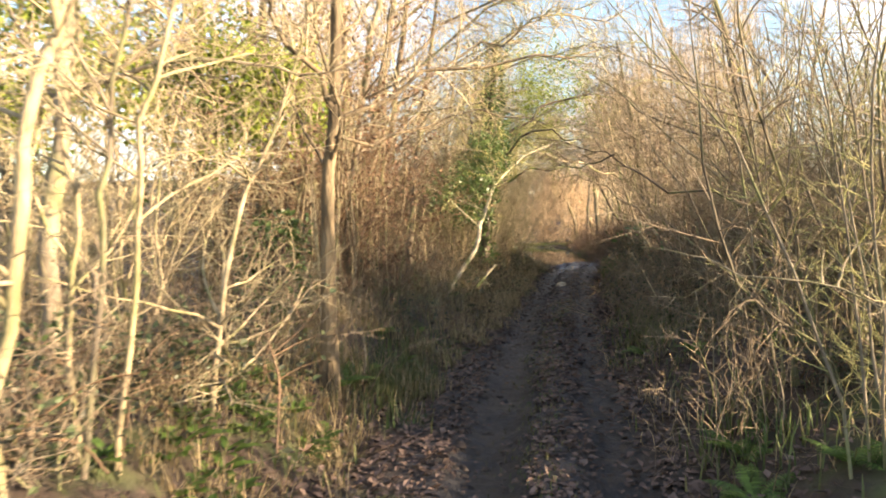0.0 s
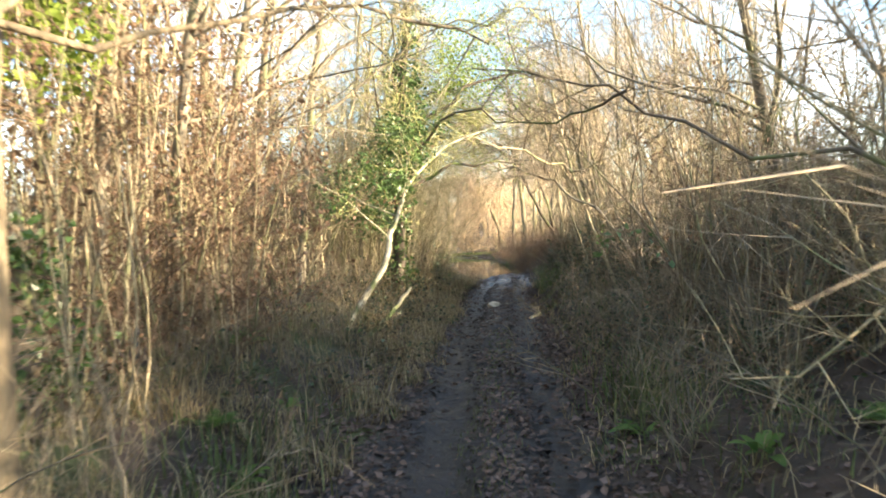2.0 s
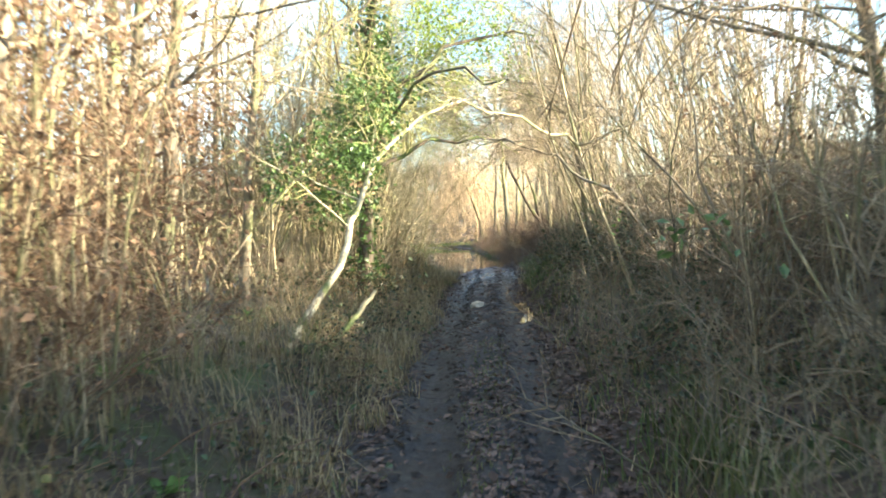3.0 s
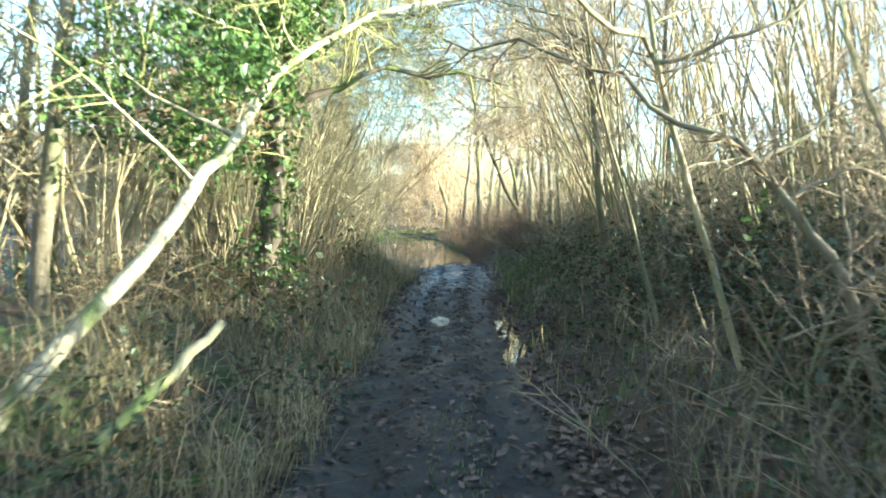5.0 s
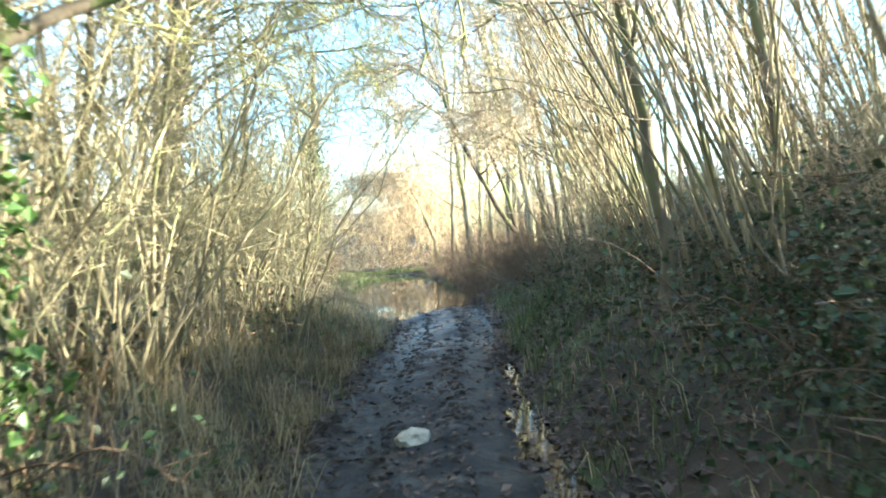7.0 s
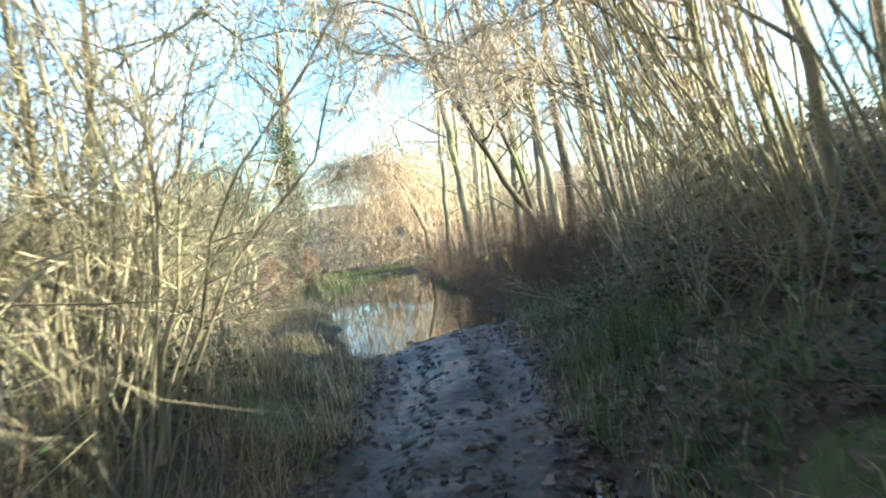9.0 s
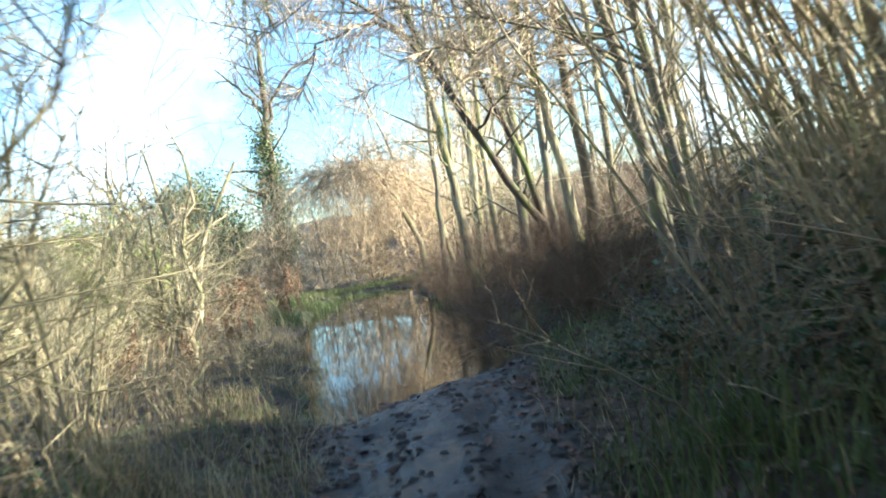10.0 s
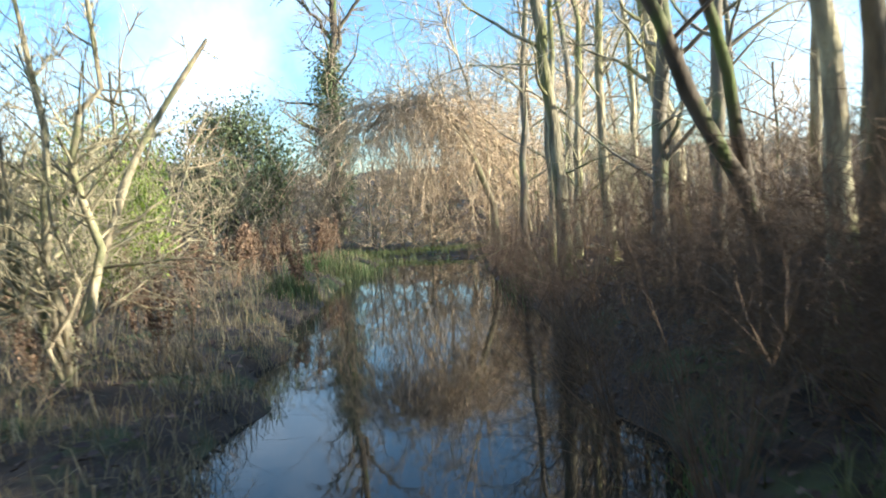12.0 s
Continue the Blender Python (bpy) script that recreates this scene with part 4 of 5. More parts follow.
for k, dx in enumerate((0.0, -0.14, 0.1)):
    tree("pale_tree", "slender pale stem close by the track", 81 + k, [(-2.25 + dx, 3.2 + 0.1 * k, 0.2), (-2.1 + dx, 3.2 + 0.1 * k, 1.56), (-2.02 + dx * 1.5, 3.2, 2.06), (-1.88 + dx * 2, 3.2, 2.73), (-1.7 + dx * 3, 3.2, 4.2)],
         0.017, 0.008, M_PALE if k else M_GREY, M_TWIG, 9, 0.9, 12, 0.5, 0.1, rough=1.3)
tree("pale_sapling", "crooked bleached sapling with spreading twigs", 85, [(-2.15, 4.4, 0.3), (-2.12, 4.5, 0.88), (-2.09, 4.6, 1.38), (-2.07, 4.9, 1.92), (-1.92, 5.0, 2.27), (-1.7, 5.1, 3.0)], 0.022, 0.008, M_PALE, M_TWIG, 16, 1.1, 9, 0.5, 0.1, up=0.0,
     toward=(0.4, -0.2, -0.3), limb_r=0.5)
tree("dead_branch", "dead pale branch sticking out of the thorns", 86, [(1.9, 3.1, 1.0), (1.4, 3.2, 1.35), (0.85, 3.3, 1.45), (0.42, 3.44, 1.56)], 0.005, 0.002, M_PALE, M_TWIG, 7, 0.35, 3, 0.2, 0.2, category="branch", rough=4.0)
tree("holly_tree", "evergreen tree with glossy green leaves in the thicket", 87, [(-4.2, 8.6, 0.1), (-4.15, 8.5, 2.4), (-4.1, 8.5, 4.8)], 0.07, 0.03, M_GREY, M_TWIG, 14, 1.4, 10, 0.5, 0.4, leaf=M_IVY, leaf_n=1500, leaf_size=0.07)
for k, (mx, my, mz) in enumerate(((0.0, 0.0, 3.5), (-0.7, -1.9, 3.3), (0.8, -0.4, 3.0))):
    crown(bpy.data.objects['holly_tree'], 40 + k, (mx, my, mz), (1.1, 0.9, 0.9), 3000, 0.095, M_LIME, 34)
tree("ivy_stump", "old stump smothered in dark ivy", 88, [(-2.95, 7.8, 0.3), (-2.95, 7.8, 0.9), (-2.9, 7.8, 1.5)], 0.2, 0.16, M_DARK, M_TWIG, 3, 0.4, 3, 0.2, 0.5, category="stump")
ivy_on(bpy.data.objects["ivy_stump"], 3, [(0, 0, 0.1), (0, 0, 0.7), (0.05, 0, 1.4)], 0.42, 1500)

for k, (x, y, d, h) in enumerate(((2.7, 20.2, -1, 6.5), (3.9, 23.6, -1, 7.5), (3.4, 27.6, -1, 7.0), (-1.9, 20.8, 1, 6.5), (-2.6, 23.4, 1, 7.0), (-2.7, 9.6, 1, 6.0), (-3.2, 12.4, 1, 6.5), (2.9, 10.6, -1, 5.5), (-3.4, 4.6, 1, 6.0))):
    tree("lane_tree", "bare tree spreading twiggy boughs over the lane", 140 + k, [(x, y, float(ground_z(x, y)) - 0.1), (x + d * 0.1, y, 2.0), (x + d * 0.4, y, 4.0), (x + d * 0.8, y + 0.3, h)], 0.07, 0.025, M_GREY, (M_TWIG_LICHEN if k in (3, 4) else M_TWIG) if k < 5 else M_TWIG_GREY, 16, 2.6, 16, 0.9, 0.4,
         toward=(d * 0.6, 0.1, 0), sub=5)

for k, (x, y, d) in enumerate(((-2.1, 24.6, 1), (-2.4, 22.4, 1), (3.7, 24.6, -1), (3.3, 21.6, -1), (3.6, 27.2, -1), (3.5, 19.4, -1), (-2.2, 19.6, 1), (3.9, 28.6, -1))):
    z = (3.0, 3.2, 2.8, 3.3, 2.7, 3.2, 3.2, 3.0)[k]
    d *= 1.1
    arms = [([(x + d * 0.3, y, z), (x + d * 1.3, y + 0.3, z + 0.7), (x + d * 2.4, y + 0.2, z + 1.1), (x + d * 3.6, y + 0.4, z + 1.0)], 0.016),
            ([(x + d * 0.35, y, z + 0.8), (x + d * 1.2, y - 0.4, z + 1.7), (x + d * 2.2, y - 0.3, z + 2.4), (x + d * 3.2, y - 0.6, z + 2.6)], 0.016),
            ([(x + d * 0.3, y, z + 0.3), (x + d * 1.0, y + 0.7, z + 0.7), (x + d * 1.8, y + 1.0, z + 0.6), (x + d * 2.6, y + 1.2, z + 0.3)], 0.014)]
    tree("lane_tree", "bare tree spreading twiggy boughs over the lane", 160 + k, [(x, y, float(ground_z(x, y)) - 0.1), (x + d * 0.15, y, 1.6), (x + d * 0.35, y, 3.4), (x + d * 0.3, y, 6.5)], 0.045, 0.02, M_GREY, M_TWIG_LICHEN if x < 0 else M_TWIG_SUNLIT, 8, 1.6, 12, 0.95, 0.5,
         toward=(d * 0.4, 0, 0), sub=4, arms=arms, arm_twigs=70)

for k, (x, y) in enumerate(((-2.4, 18.4), (-2.2, 21.6))):
    arms = [([(x + 0.2, y, 2.5 + 0.3 * j), (x + 0.9, y + 0.3, 3.2 + 0.35 * j), (x + 1.7, y + 0.5 - 0.4 * j, 3.6 + 0.4 * j), (x + 2.6, y + 0.7 - 0.6 * j, 3.7 + 0.4 * j)], 0.022) for j in range(3)]
    tree("lichen_tree", "lichen-green twiggy tree arching over the lane", 190 + k, [(x, y, 0.1), (x + 0.1, y, 1.6), (x + 0.2, y, 3.4), (x + 0.5, y, 6.0)], 0.06, 0.02, M_GREY, M_TWIG_LICHEN, 6, 1.5, 12, 0.7, 0.5,
         toward=(0.5, 0, 0), sub=4, arms=arms, arm_twigs=60)

for k, (x, y, twig) in enumerate(((-2.9, 12.6, M_TWIG), (-3.0, 15.8, M_TWIG_LICHEN))):
    arms = [([(x + 0.3, y, 3.6 + 0.7 * j), (x + 1.5, y + 0.4, 4.6 + 0.8 * j), (x + 3.0, y + 0.5 - 0.4 * j, 5.2 + 0.8 * j), (x + 4.4 - 0.4 * j, y + 0.7 - 0.6 * j, 5.4 + 0.8 * j)], 0.03) for j in range(3)]
    tree("canopy_tree", "bare tree with long twiggy boughs meeting over the lane", 195 + k, [(x, y, 0.1), (x + 0.1, y, 1.8), (x + 0.3, y, 3.8), (x + 0.8, y, 7.0)], 0.08, 0.03, M_GREY, twig, 6, 1.8, 12, 0.8, 0.5,
         toward=(0.5, 0, 0), sub=4, arms=arms, arm_twigs=70)

# trees round the flood
tree("leaning_alder", "dark trunk leaning out over the red-brown bushes", 90, [(3.5, 32.2, 0.3), (3.18, 32.0, 1.4), (2.88, 31.8, 1.82), (2.25, 31.4, 2.95), (1.76, 31.3, 4.12), (1.2, 31.2, 6.0)], 0.075, 0.035, M_DARK, M_TWIG_SUNLIT, 7, 2.0, 14, 1.0, 0.5, sub=5, toward=(-0.5, 0, 0), arm_twigs=64, droop=0.02,
     arms=[([(1.9, 31.3, 3.7), (1.3, 30.4, 4.4), (0.6, 29.6, 4.8), (-0.2, 29.0, 4.7)], 0.026), ([(1.5, 31.2, 4.8), (0.9, 32.2, 5.6), (0.2, 33.0, 6.1), (-0.8, 33.6, 6.2)], 0.03), ([(1.3, 31.2, 5.6), (0.5, 30.6, 6.3), (-0.3, 30.2, 6.6), (-1.1, 30.0, 6.4)], 0.026), ([(1.7, 31.3, 4.25), (1.0, 31.3, 4.6), (0.3, 31.3, 4.3), (-0.2, 31.4, 3.7)], 0.03), ([(1.4, 31.2, 5.2), (0.7, 31.4, 5.7), (0.1, 31.6, 5.6), (-0.5, 31.8, 5.0)], 0.026), ([(2.3, 31.4, 2.9), (2.9, 31.0, 3.5), (3.6, 30.6, 3.8)], 0.025)])
tree("leaning_alder", "dark trunk leaning out over the red-brown bushes", 91, [(3.5, 32.3, 0.3), (3.19, 32.0, 1.46), (2.97, 31.8, 2.43), (2.48, 31.7, 3.85), (2.1, 31.6, 6.0)], 0.06, 0.03, M_DARK, M_TWIG_GREY, 7, 1.8, 12, 0.8, 0.5, sub=4)
for k, (x0, y0, x1, r) in enumerate(((3.5, 36, 3.64, 0.13), (2.6, 40, 2.66, 0.12), (3.2, 41, 3.3, 0.11), (2.25, 42, 2.3, 0.1), (4.75, 30, 4.6, 0.085), (4.6, 33, 4.6, 0.08),
                                   (3.95, 35, 4.0, 0.1), (5.6, 36, 5.5, 0.13), (6.4, 34, 6.2, 0.14), (3.6, 45, 3.7, 0.13), (4.8, 43, 4.8, 0.13))):
    z0 = float(ground_z(x0, y0)) - 0.1
    tree("wood_tree", "tall trunk with sunlit yellow-green bark at the pool's edge" if k < 4 else "tall bare trunk in the wood by the pool", 100 + k,
         [(x0, y0, z0), (x0 + (x1 - x0) * 0.5, y0, 2.0), (x1 + 0.1, y0, 4.5), (x1 + (-0.9, 0.4, -0.3, 0.7, -0.6)[k % 5], y0 + (0.5, -0.4, 0.2)[k % 3], 9.5)], r * (0.95, 0.7, 0.85)[k % 3], 0.035, M_TRUNK if k % 3 else M_GREY, M_TWIG, 8, 2.4, 12, 0.9, 0.22, sub=3, toward=(-0.2, 0, 0), rough=0.28)
for k, (line, r, bark) in enumerate((([(3.45, 31.2, 0.4), (3.36, 31, 2.0), (3.12, 31, 3.8), (2.7, 31, 6.5)], 0.095, M_TRUNK), ([(3.72, 31.3, 0.4), (3.72, 31.2, 1.9), (3.6, 31.1, 4.1), (3.7, 31, 7.0)], 0.1, M_GREY),
                                    ([(4.2, 29, 0.7), (4.14, 29, 1.3), (3.95, 29, 3.1), (3.6, 29, 6.0)], 0.07, M_GREY), ([(4.25, 29.2, 0.7), (4.16, 29.1, 1.5), (4.12, 29, 3.2), (4.0, 29, 6.0)], 0.055, M_GREY),
                                    ([(2.6, 38, 0.2), (2.52, 38, 2.27), (2.3, 38, 4.4), (1.9, 38, 9)], 0.12, M_TRUNK), ([(4.45, 38.2, 0.3), (4.3, 38, 2.2), (3.9, 38, 4.3), (3.4, 38, 9)], 0.17, M_TRUNK), ([(3.5, 39, 0.3), (3.4, 39, 2.0), (3.45, 39, 4.5), (3.7, 39, 9)], 0.1, M_TRUNK))):
    tree("pool_tree", "stout sunlit trunk rising out of brown bushes", 180 + k, line, r, r * 0.35, bark, M_TWIG, 7, 1.8, 11, 0.8, 0.45, sub=3, toward=(-0.3, 0, 0), rough=0.15)
tree("stub_tree", "pale leaning stem broken off at the top", 120, [(-2.72, 32.9, 0.0), (-2.68, 33.0, 0.24), (-2.49, 33.2, 0.89), (-2.29, 33.9, 2.2), (-1.7, 34.6, 3.46)], 0.07, 0.024, M_PALE, M_TWIG, 7, 1.3, 7, 0.5, 0.35, toward=(0.6, 0, -0.2), rough=0.08)
tree("pool_hazel", "many-stemmed pale tree beside the pool", 121, [(-2.4, 32.5, 0.0), (-2.36, 32.5, 0.5), (-2.5, 32.5, 1.3), (-2.4, 32.5, 2.2), (-2.66, 32.6, 3.6)], 0.06, 0.016, M_PALE, M_TWIG, 12, 1.6, 16, 0.7, 0.2, arm_twigs=24, sub=4,
     arms=[([(-2.42, 32.5, 0.3), (-2.4, 32.8, 1.59), (-2.27, 32.8, 2.47), (-2.35, 33, 4.0)], 0.05), ([(-2.45, 32.5, 0.3), (-2.8, 32.4, 1.4), (-3.1, 32.4, 3.2)], 0.05), ([(-2.4, 32.5, 0.3), (-2.6, 32.2, 1.3), (-2.7, 32.0, 3.6)], 0.03), ([(-2.5, 32.6, 0.2), (-3.1, 32.8, 1.5), (-3.3, 33.0, 3.9)], 0.04),
           ([(-2.4, 32.4, 0.2), (-2.2, 32.2, 1.2), (-2.3, 32.0, 2.9)], 0.022), ([(-2.5, 32.5, 0.2), (-2.9, 32.0, 1.0), (-3.0, 31.7, 3.0)], 0.03)])
tree("pool_hazel", "tall pale hazel with straight stems", 122, [(-1.75, 23.6, 0.2), (-1.78, 23.6, 1.5), (-1.85, 23.6, 3.0), (-1.9, 23.6, 5.5)], 0.045, 0.015, M_PALE, M_TWIG, 8, 1.4, 10, 0.6, 0.3,
     arms=[([(-1.75, 23.6, 0.3), (-1.6, 23.7, 1.5), (-1.35, 23.8, 3.4)], 0.025), ([(-1.8, 23.6, 0.3), (-2.1, 23.5, 1.6), (-2.4, 23.5, 4.0)], 0.03)])
def willow(seed, arch, r, sprays, low, reach):
    """A trunk bent over the water with long hanging twigs."""
    ob = tree("willow", "arching willow with golden drooping twigs over the water", seed, arch, r, 0.03, M_PALE, M_TWIG_GOLD, 14, 2.2, 10, 0.8, 0.2, up=0.05, sub=3, toward=(-0.3, -0.3, 0))
    rng = np.random.default_rng(seed + 1)
    pts = np.array(arch, float) - np.array(arch[0], float)
    hang = Geo()
    for k in range(sprays):
        p, _ = along(pts, rng.uniform(0.25, 1.0))
        a = rng.uniform(0, 2 * np.pi)
        p = p + np.array((math.cos(a), math.sin(a), 0.2)) * rng.uniform(0, reach)
        q = [p]
        d = np.array((math.cos(a) * 0.8, math.sin(a) * 0.8, rng.uniform(-0.3, 0.4)))
        reachlen = rng.uniform(0.12, 0.5)
        fall = rng.uniform(0.02, 0.38)
        for _ in range(9):
            d = d + (rng.normal() * 0.42, rng.normal() * 0.42, rng.normal() * 0.3 - fall)
            d /= np.linalg.norm(d)
            q.append(q[-1] + d * reachlen)
        q = np.array(q)
        q[:, 2] = np.maximum(q[:, 2], low + rng.uniform(0, 0.5))
        hang.stick(q, 0.014, 0.006)
        sprout(rng, hang, q, 6, 0.6, 0.006, 0.2, 0.8, -0.2, 2)
    part("hanging_spray", hang, M_TWIG_GOLD, ob, "golden drooping twigs", kind="stuff")


willow(130, [(1.95, 49.6, 0.0), (1.85, 49.2, 1.5), (1.05, 49, 3.7), (0.6, 49, 4.5), (-0.3, 48.9, 4.7), (-1.2, 48.8, 4.4), (-1.9, 48.7, 3.8)], 0.12, 520, 0.3, 1.1)
willow(134, [(3.2, 51.5, 0.0), (2.9, 51, 2.0), (2.2, 50.8, 3.4), (1.6, 50.6, 4.2)], 0.1, 90, 0.35, 1.2)
dk = tree("dark_tree", "tall ivy-dark forked tree against the sky", 132, [(-5.2, 62, 0.0), (-5.2, 62, 4.0), (-5.0, 62, 8.5), (-4.74, 62, 11.5), (-4.6, 62, 14)], 0.3, 0.1, M_DARK, M_TWIG_GREY, 20, 3.6, 14, 1.3, 0.25, sub=5,
          arms=[([(-5.0, 62, 9.0), (-4.2, 62, 10.6), (-3.0, 62, 12.0), (-1.5, 62, 12.8)], 0.13), ([(-4.9, 62, 9.6), (-5.8, 62, 11.0), (-7.2, 62, 12.5)], 0.11)])
crown(dk, 9, (0.1, 0, 5.0), (0.8, 0.8, 5.0), 9000, 0.15, M_YEW, 90, 'ivy')
yw = tree("yew_tree", "dark evergreen yew rounded against the bank", 133, [(-8.2, 55, -0.1), (-8.1, 55, 2.5), (-8.0, 55, 5.5)], 0.25, 0.08, M_DARK, M_TWIG_GREY, 16, 2.2, 8, 0.8, 0.15, sub=3)
crown(yw, 8, (0.2, 0, 3.3), (2.6, 2.0, 2.8), 20000, 0.13, M_YEW, 260)
for k, (x, y, r) in enumerate(((-6.4, 41.5, 1.3), (-8.6, 45.5, 2.1), (-9.0, 38.5, 1.5))):
    bush = tree('elder_bush', 'sunlit bush still holding yellow-green leaves', 150 + k, [(x, y, -0.2), (x, y, 1.2), (x + 0.2, y, r * 2.2)], 0.06, 0.02, M_GREY, M_TWIG, 10, r, 8, 0.6, 0.15)
    crown(bush, 30 + k, (0, 0, r * 1.25), (r * 0.9, r * 0.9, r), 9000, 0.10, M_LIME, 110)

# leafy sprigs reaching out of the thorns
def sprig(label, seed, line, n, size, material):
    rng = np.random.default_rng(seed)
    ob = thing("bramble_sprig", label, "sprig")
    line = np.array(line, float)
    ob.location = line[0]
    line = line - line[0]
    st = Geo()
    st.tube(line, taper(0.004, 0.0015, len(line)), 4)
    part("stem", st, M_TWIG_RED, ob)
    for k in range(n):
        p, d = along(line, 0.35 + 0.65 * (k + 0.5) / n)
        lf = Geo()
        lf.leaves([p], size, rng, 0.3, 0.6, 0.4)
        part("leaf", lf, material, ob, smooth=False)


sprig("hanging sprig of pale yellow-green leaves", 301, [(1.95, 13.5, 1.2), (1.8, 13.45, 1.55), (1.65, 13.4, 1.62), (1.6, 13.38, 1.5), (1.62, 13.37, 1.28)], 12, 0.055, M_HERB)
sprig("arching bramble cane with fresh green leaves", 302, [(1.75, 9.1, 0.5), (1.5, 9.0, 1.2), (1.2, 8.95, 1.55), (0.9, 8.9, 1.55), (0.75, 8.88, 1.42)], 12, 0.07, M_IVY)
sprig("arching bramble cane with fresh green leaves", 303, [(1.9, 9.9, 0.5), (1.6, 9.8, 1.2), (1.35, 9.75, 1.6), (1.1, 9.7, 1.6), (0.95, 9.65, 1.45)], 12, 0.07, M_IVY)

# pale stone lying in the mud
bm = bmesh.new()
bmesh.ops.create_icosphere(bm, subdivisions=3, radius=0.13)
for v in bm.verts:
    v.co += v.co.normalized() * (0.045 * noise.noise(v.co * 11) + 0.02 * noise.noise(v.co * 31))
    v.co = Vector((v.co.x * 1.05, v.co.y * 0.85, v.co.z * 0.72))
me = bpy.data.meshes.new("stone")
bm.to_mesh(me)
bm.free()
me.materials.append(M_STONE)
st = tagged(new("stone", me), "pale flat stone lying in the wet mud", "stone")
st.location = on_ground(0.38, 19.2, -0.02)

# ---- ground cover ----
def cover(seed, zones, make):
    """One joined sheet of small plants over zones (count, x from the track's edge, side, y range)."""
    rng = np.random.default_rng(seed)
    geo = Geo()
    for count, (a, b), side, (y0, y1), size in zones:
        y = rng.uniform(y0, y1, count)
        x = centre(y) + side * (half(y) + a + 0.22 * ripple(y, y * 0.7, 2.6, 11 + side) + (b - a) * rng.uniform(0, 1, count) ** 1.2)
        keep = ripple(x, y, 3.3, seed) + rng.normal(size=count) * 0.4 > -0.1
        x, y = x[keep], y[keep]
        make(geo, np.stack([x, y, ground_z(x, y) - 0.01], 1), size, rng)
    return geo


g = cover(3, [(5000, (-0.1, 1.2), -1, (3.5, 9), 0.26), (8000, (-0.2, 1.6), -1, (6, 27), 0.30), (4200, (-0.1, 0.9), -1, (12, 24), 0.36), (4500, (-0.05, 1.3), -1, (10, 26), 0.5), (4000, (-0.1, 1.6), 1, (3.5, 28), 0.24), (6000, (0.0, 4.5), -1, (24, 50), 0.34), (2600, (0.0, 2.6), -1, (25.5, 36), 0.26), (5200, (-0.5, 1.5), -1, (27.5, 41), 0.26), (900, (0.3, 2), 1, (31, 50), 0.25), (3000, (0.8, 5.5), 1, (17, 38), 0.3)],
          lambda geo, p, s, r: geo.blades(p, s * r.uniform(0.35, 1.25, (len(p), 1)), r, 0.004, 1.5))
tagged(new("dead_grass", g.mesh("dead_grass", M_STRAW)), "straw-coloured dead grass along both verges", "grass", kind="stuff")
g = cover(4, [(5000, (-0.1, 1.5), -1, (3.0, 26), 0.2), (4200, (0.05, 1.3), 1, (7, 29), 0.22), (800, (0.1, 2.5), -1, (27, 50), 0.2), (900, (0.2, 1.4), 1, (22, 31), 0.2), (3200, (0.1, 1.5), 1, (21, 31), 0.26), (1500, (0.0, 1.0), -1, (22, 30), 0.2)],
          lambda geo, p, s, r: geo.blades(p, s * r.uniform(0.4, 1.2, (len(p), 1)), r, 0.005, 1.4))
rng = np.random.default_rng(14)
for cx, cy, sx, sy, n, h in ((-2.1, 39.3, 0.25, 0.4, 500, 0.38), (-2.2, 44.5, 0.5, 0.8, 900, 0.34), (-2.6, 49.5, 1.2, 0.9, 1200, 0.2), (-0.6, 50.8, 1.6, 0.5, 1500, 0.16), (2.0, 40.0, 0.2, 1.0, 400, 0.3), (1.32, 9.9, 0.16, 0.6, 320, 0.26), (2.3, 24.3, 0.2, 0.5, 260, 0.3), (1.35, 5.2, 0.2, 0.5, 250, 0.2), (-1.5, 7.2, 0.2, 0.8, 600, 0.25)):
    p = np.stack([rng.normal(cx, sx, n), rng.normal(cy, sy, n), np.zeros(n)], 1)
    p[:, 2] = np.maximum(ground_z(p[:, 0], p[:, 1]), WATER_Z - 0.05)
    g.blades(p, h, rng, 0.008, 0.6)
y = rng.uniform(3, 15, 1500)
x = centre(y) + rng.normal(0.12, 0.14, 1500)
g.blades(np.stack([x, y, ground_z(x, y)], 1), 0.05, rng, 0.004, 0.9)
tagged(new("green_grass", g.mesh("green_grass", M_GRASS)), "green grass tussocks on the verges and pool margin", "grass", kind="stuff")
g = Geo()
rng = np.random.default_rng(15)
n = 44000
y = 2.5 + 26.5 * rng.uniform(0, 1, n) ** 1.15
off = rng.normal(0.1, 0.95, n)
y = np.where((y > 23.5) & (np.abs(off) < 1.0), rng.uniform(4, 23, n), y)
rut_l, rut_r = rut_lines(y)
keep = (np.minimum(np.abs(off - rut_l) - 0.07, np.abs(off - rut_r)) > 0.2) | (rng.uniform(size=n) < 0.06)
keep &= (y < 13) | (np.abs(off) > 0.75) | (rng.uniform(size=n) < 0.3)
keep &= rng.uniform(size=n) < 0.75 + 0.5 * ripple(off, y, 4.5, 21)
y, off = y[keep], off[keep]
x = centre(y) + off
g.leaves(np.stack([x, y, ground_z(x, y) + 0.012], 1), 0.055, rng, 0.72, 0.65, 0.0)
y = rng.uniform(3.5, 28, 9000)
off = rng.choice((-1, 1), 9000) * (half(y) + rng.normal(0.05, 0.28, 9000))
x = centre(y) + off
g.leaves(np.stack([x, y, ground_z(x, y) + 0.015], 1), 0.075, rng, 0.7, 0.7, 0.0)
x, y = rng.uniform(-6, 4.5, 9000), rng.uniform(27, 50, 9000)
z = ground_z(x, y)
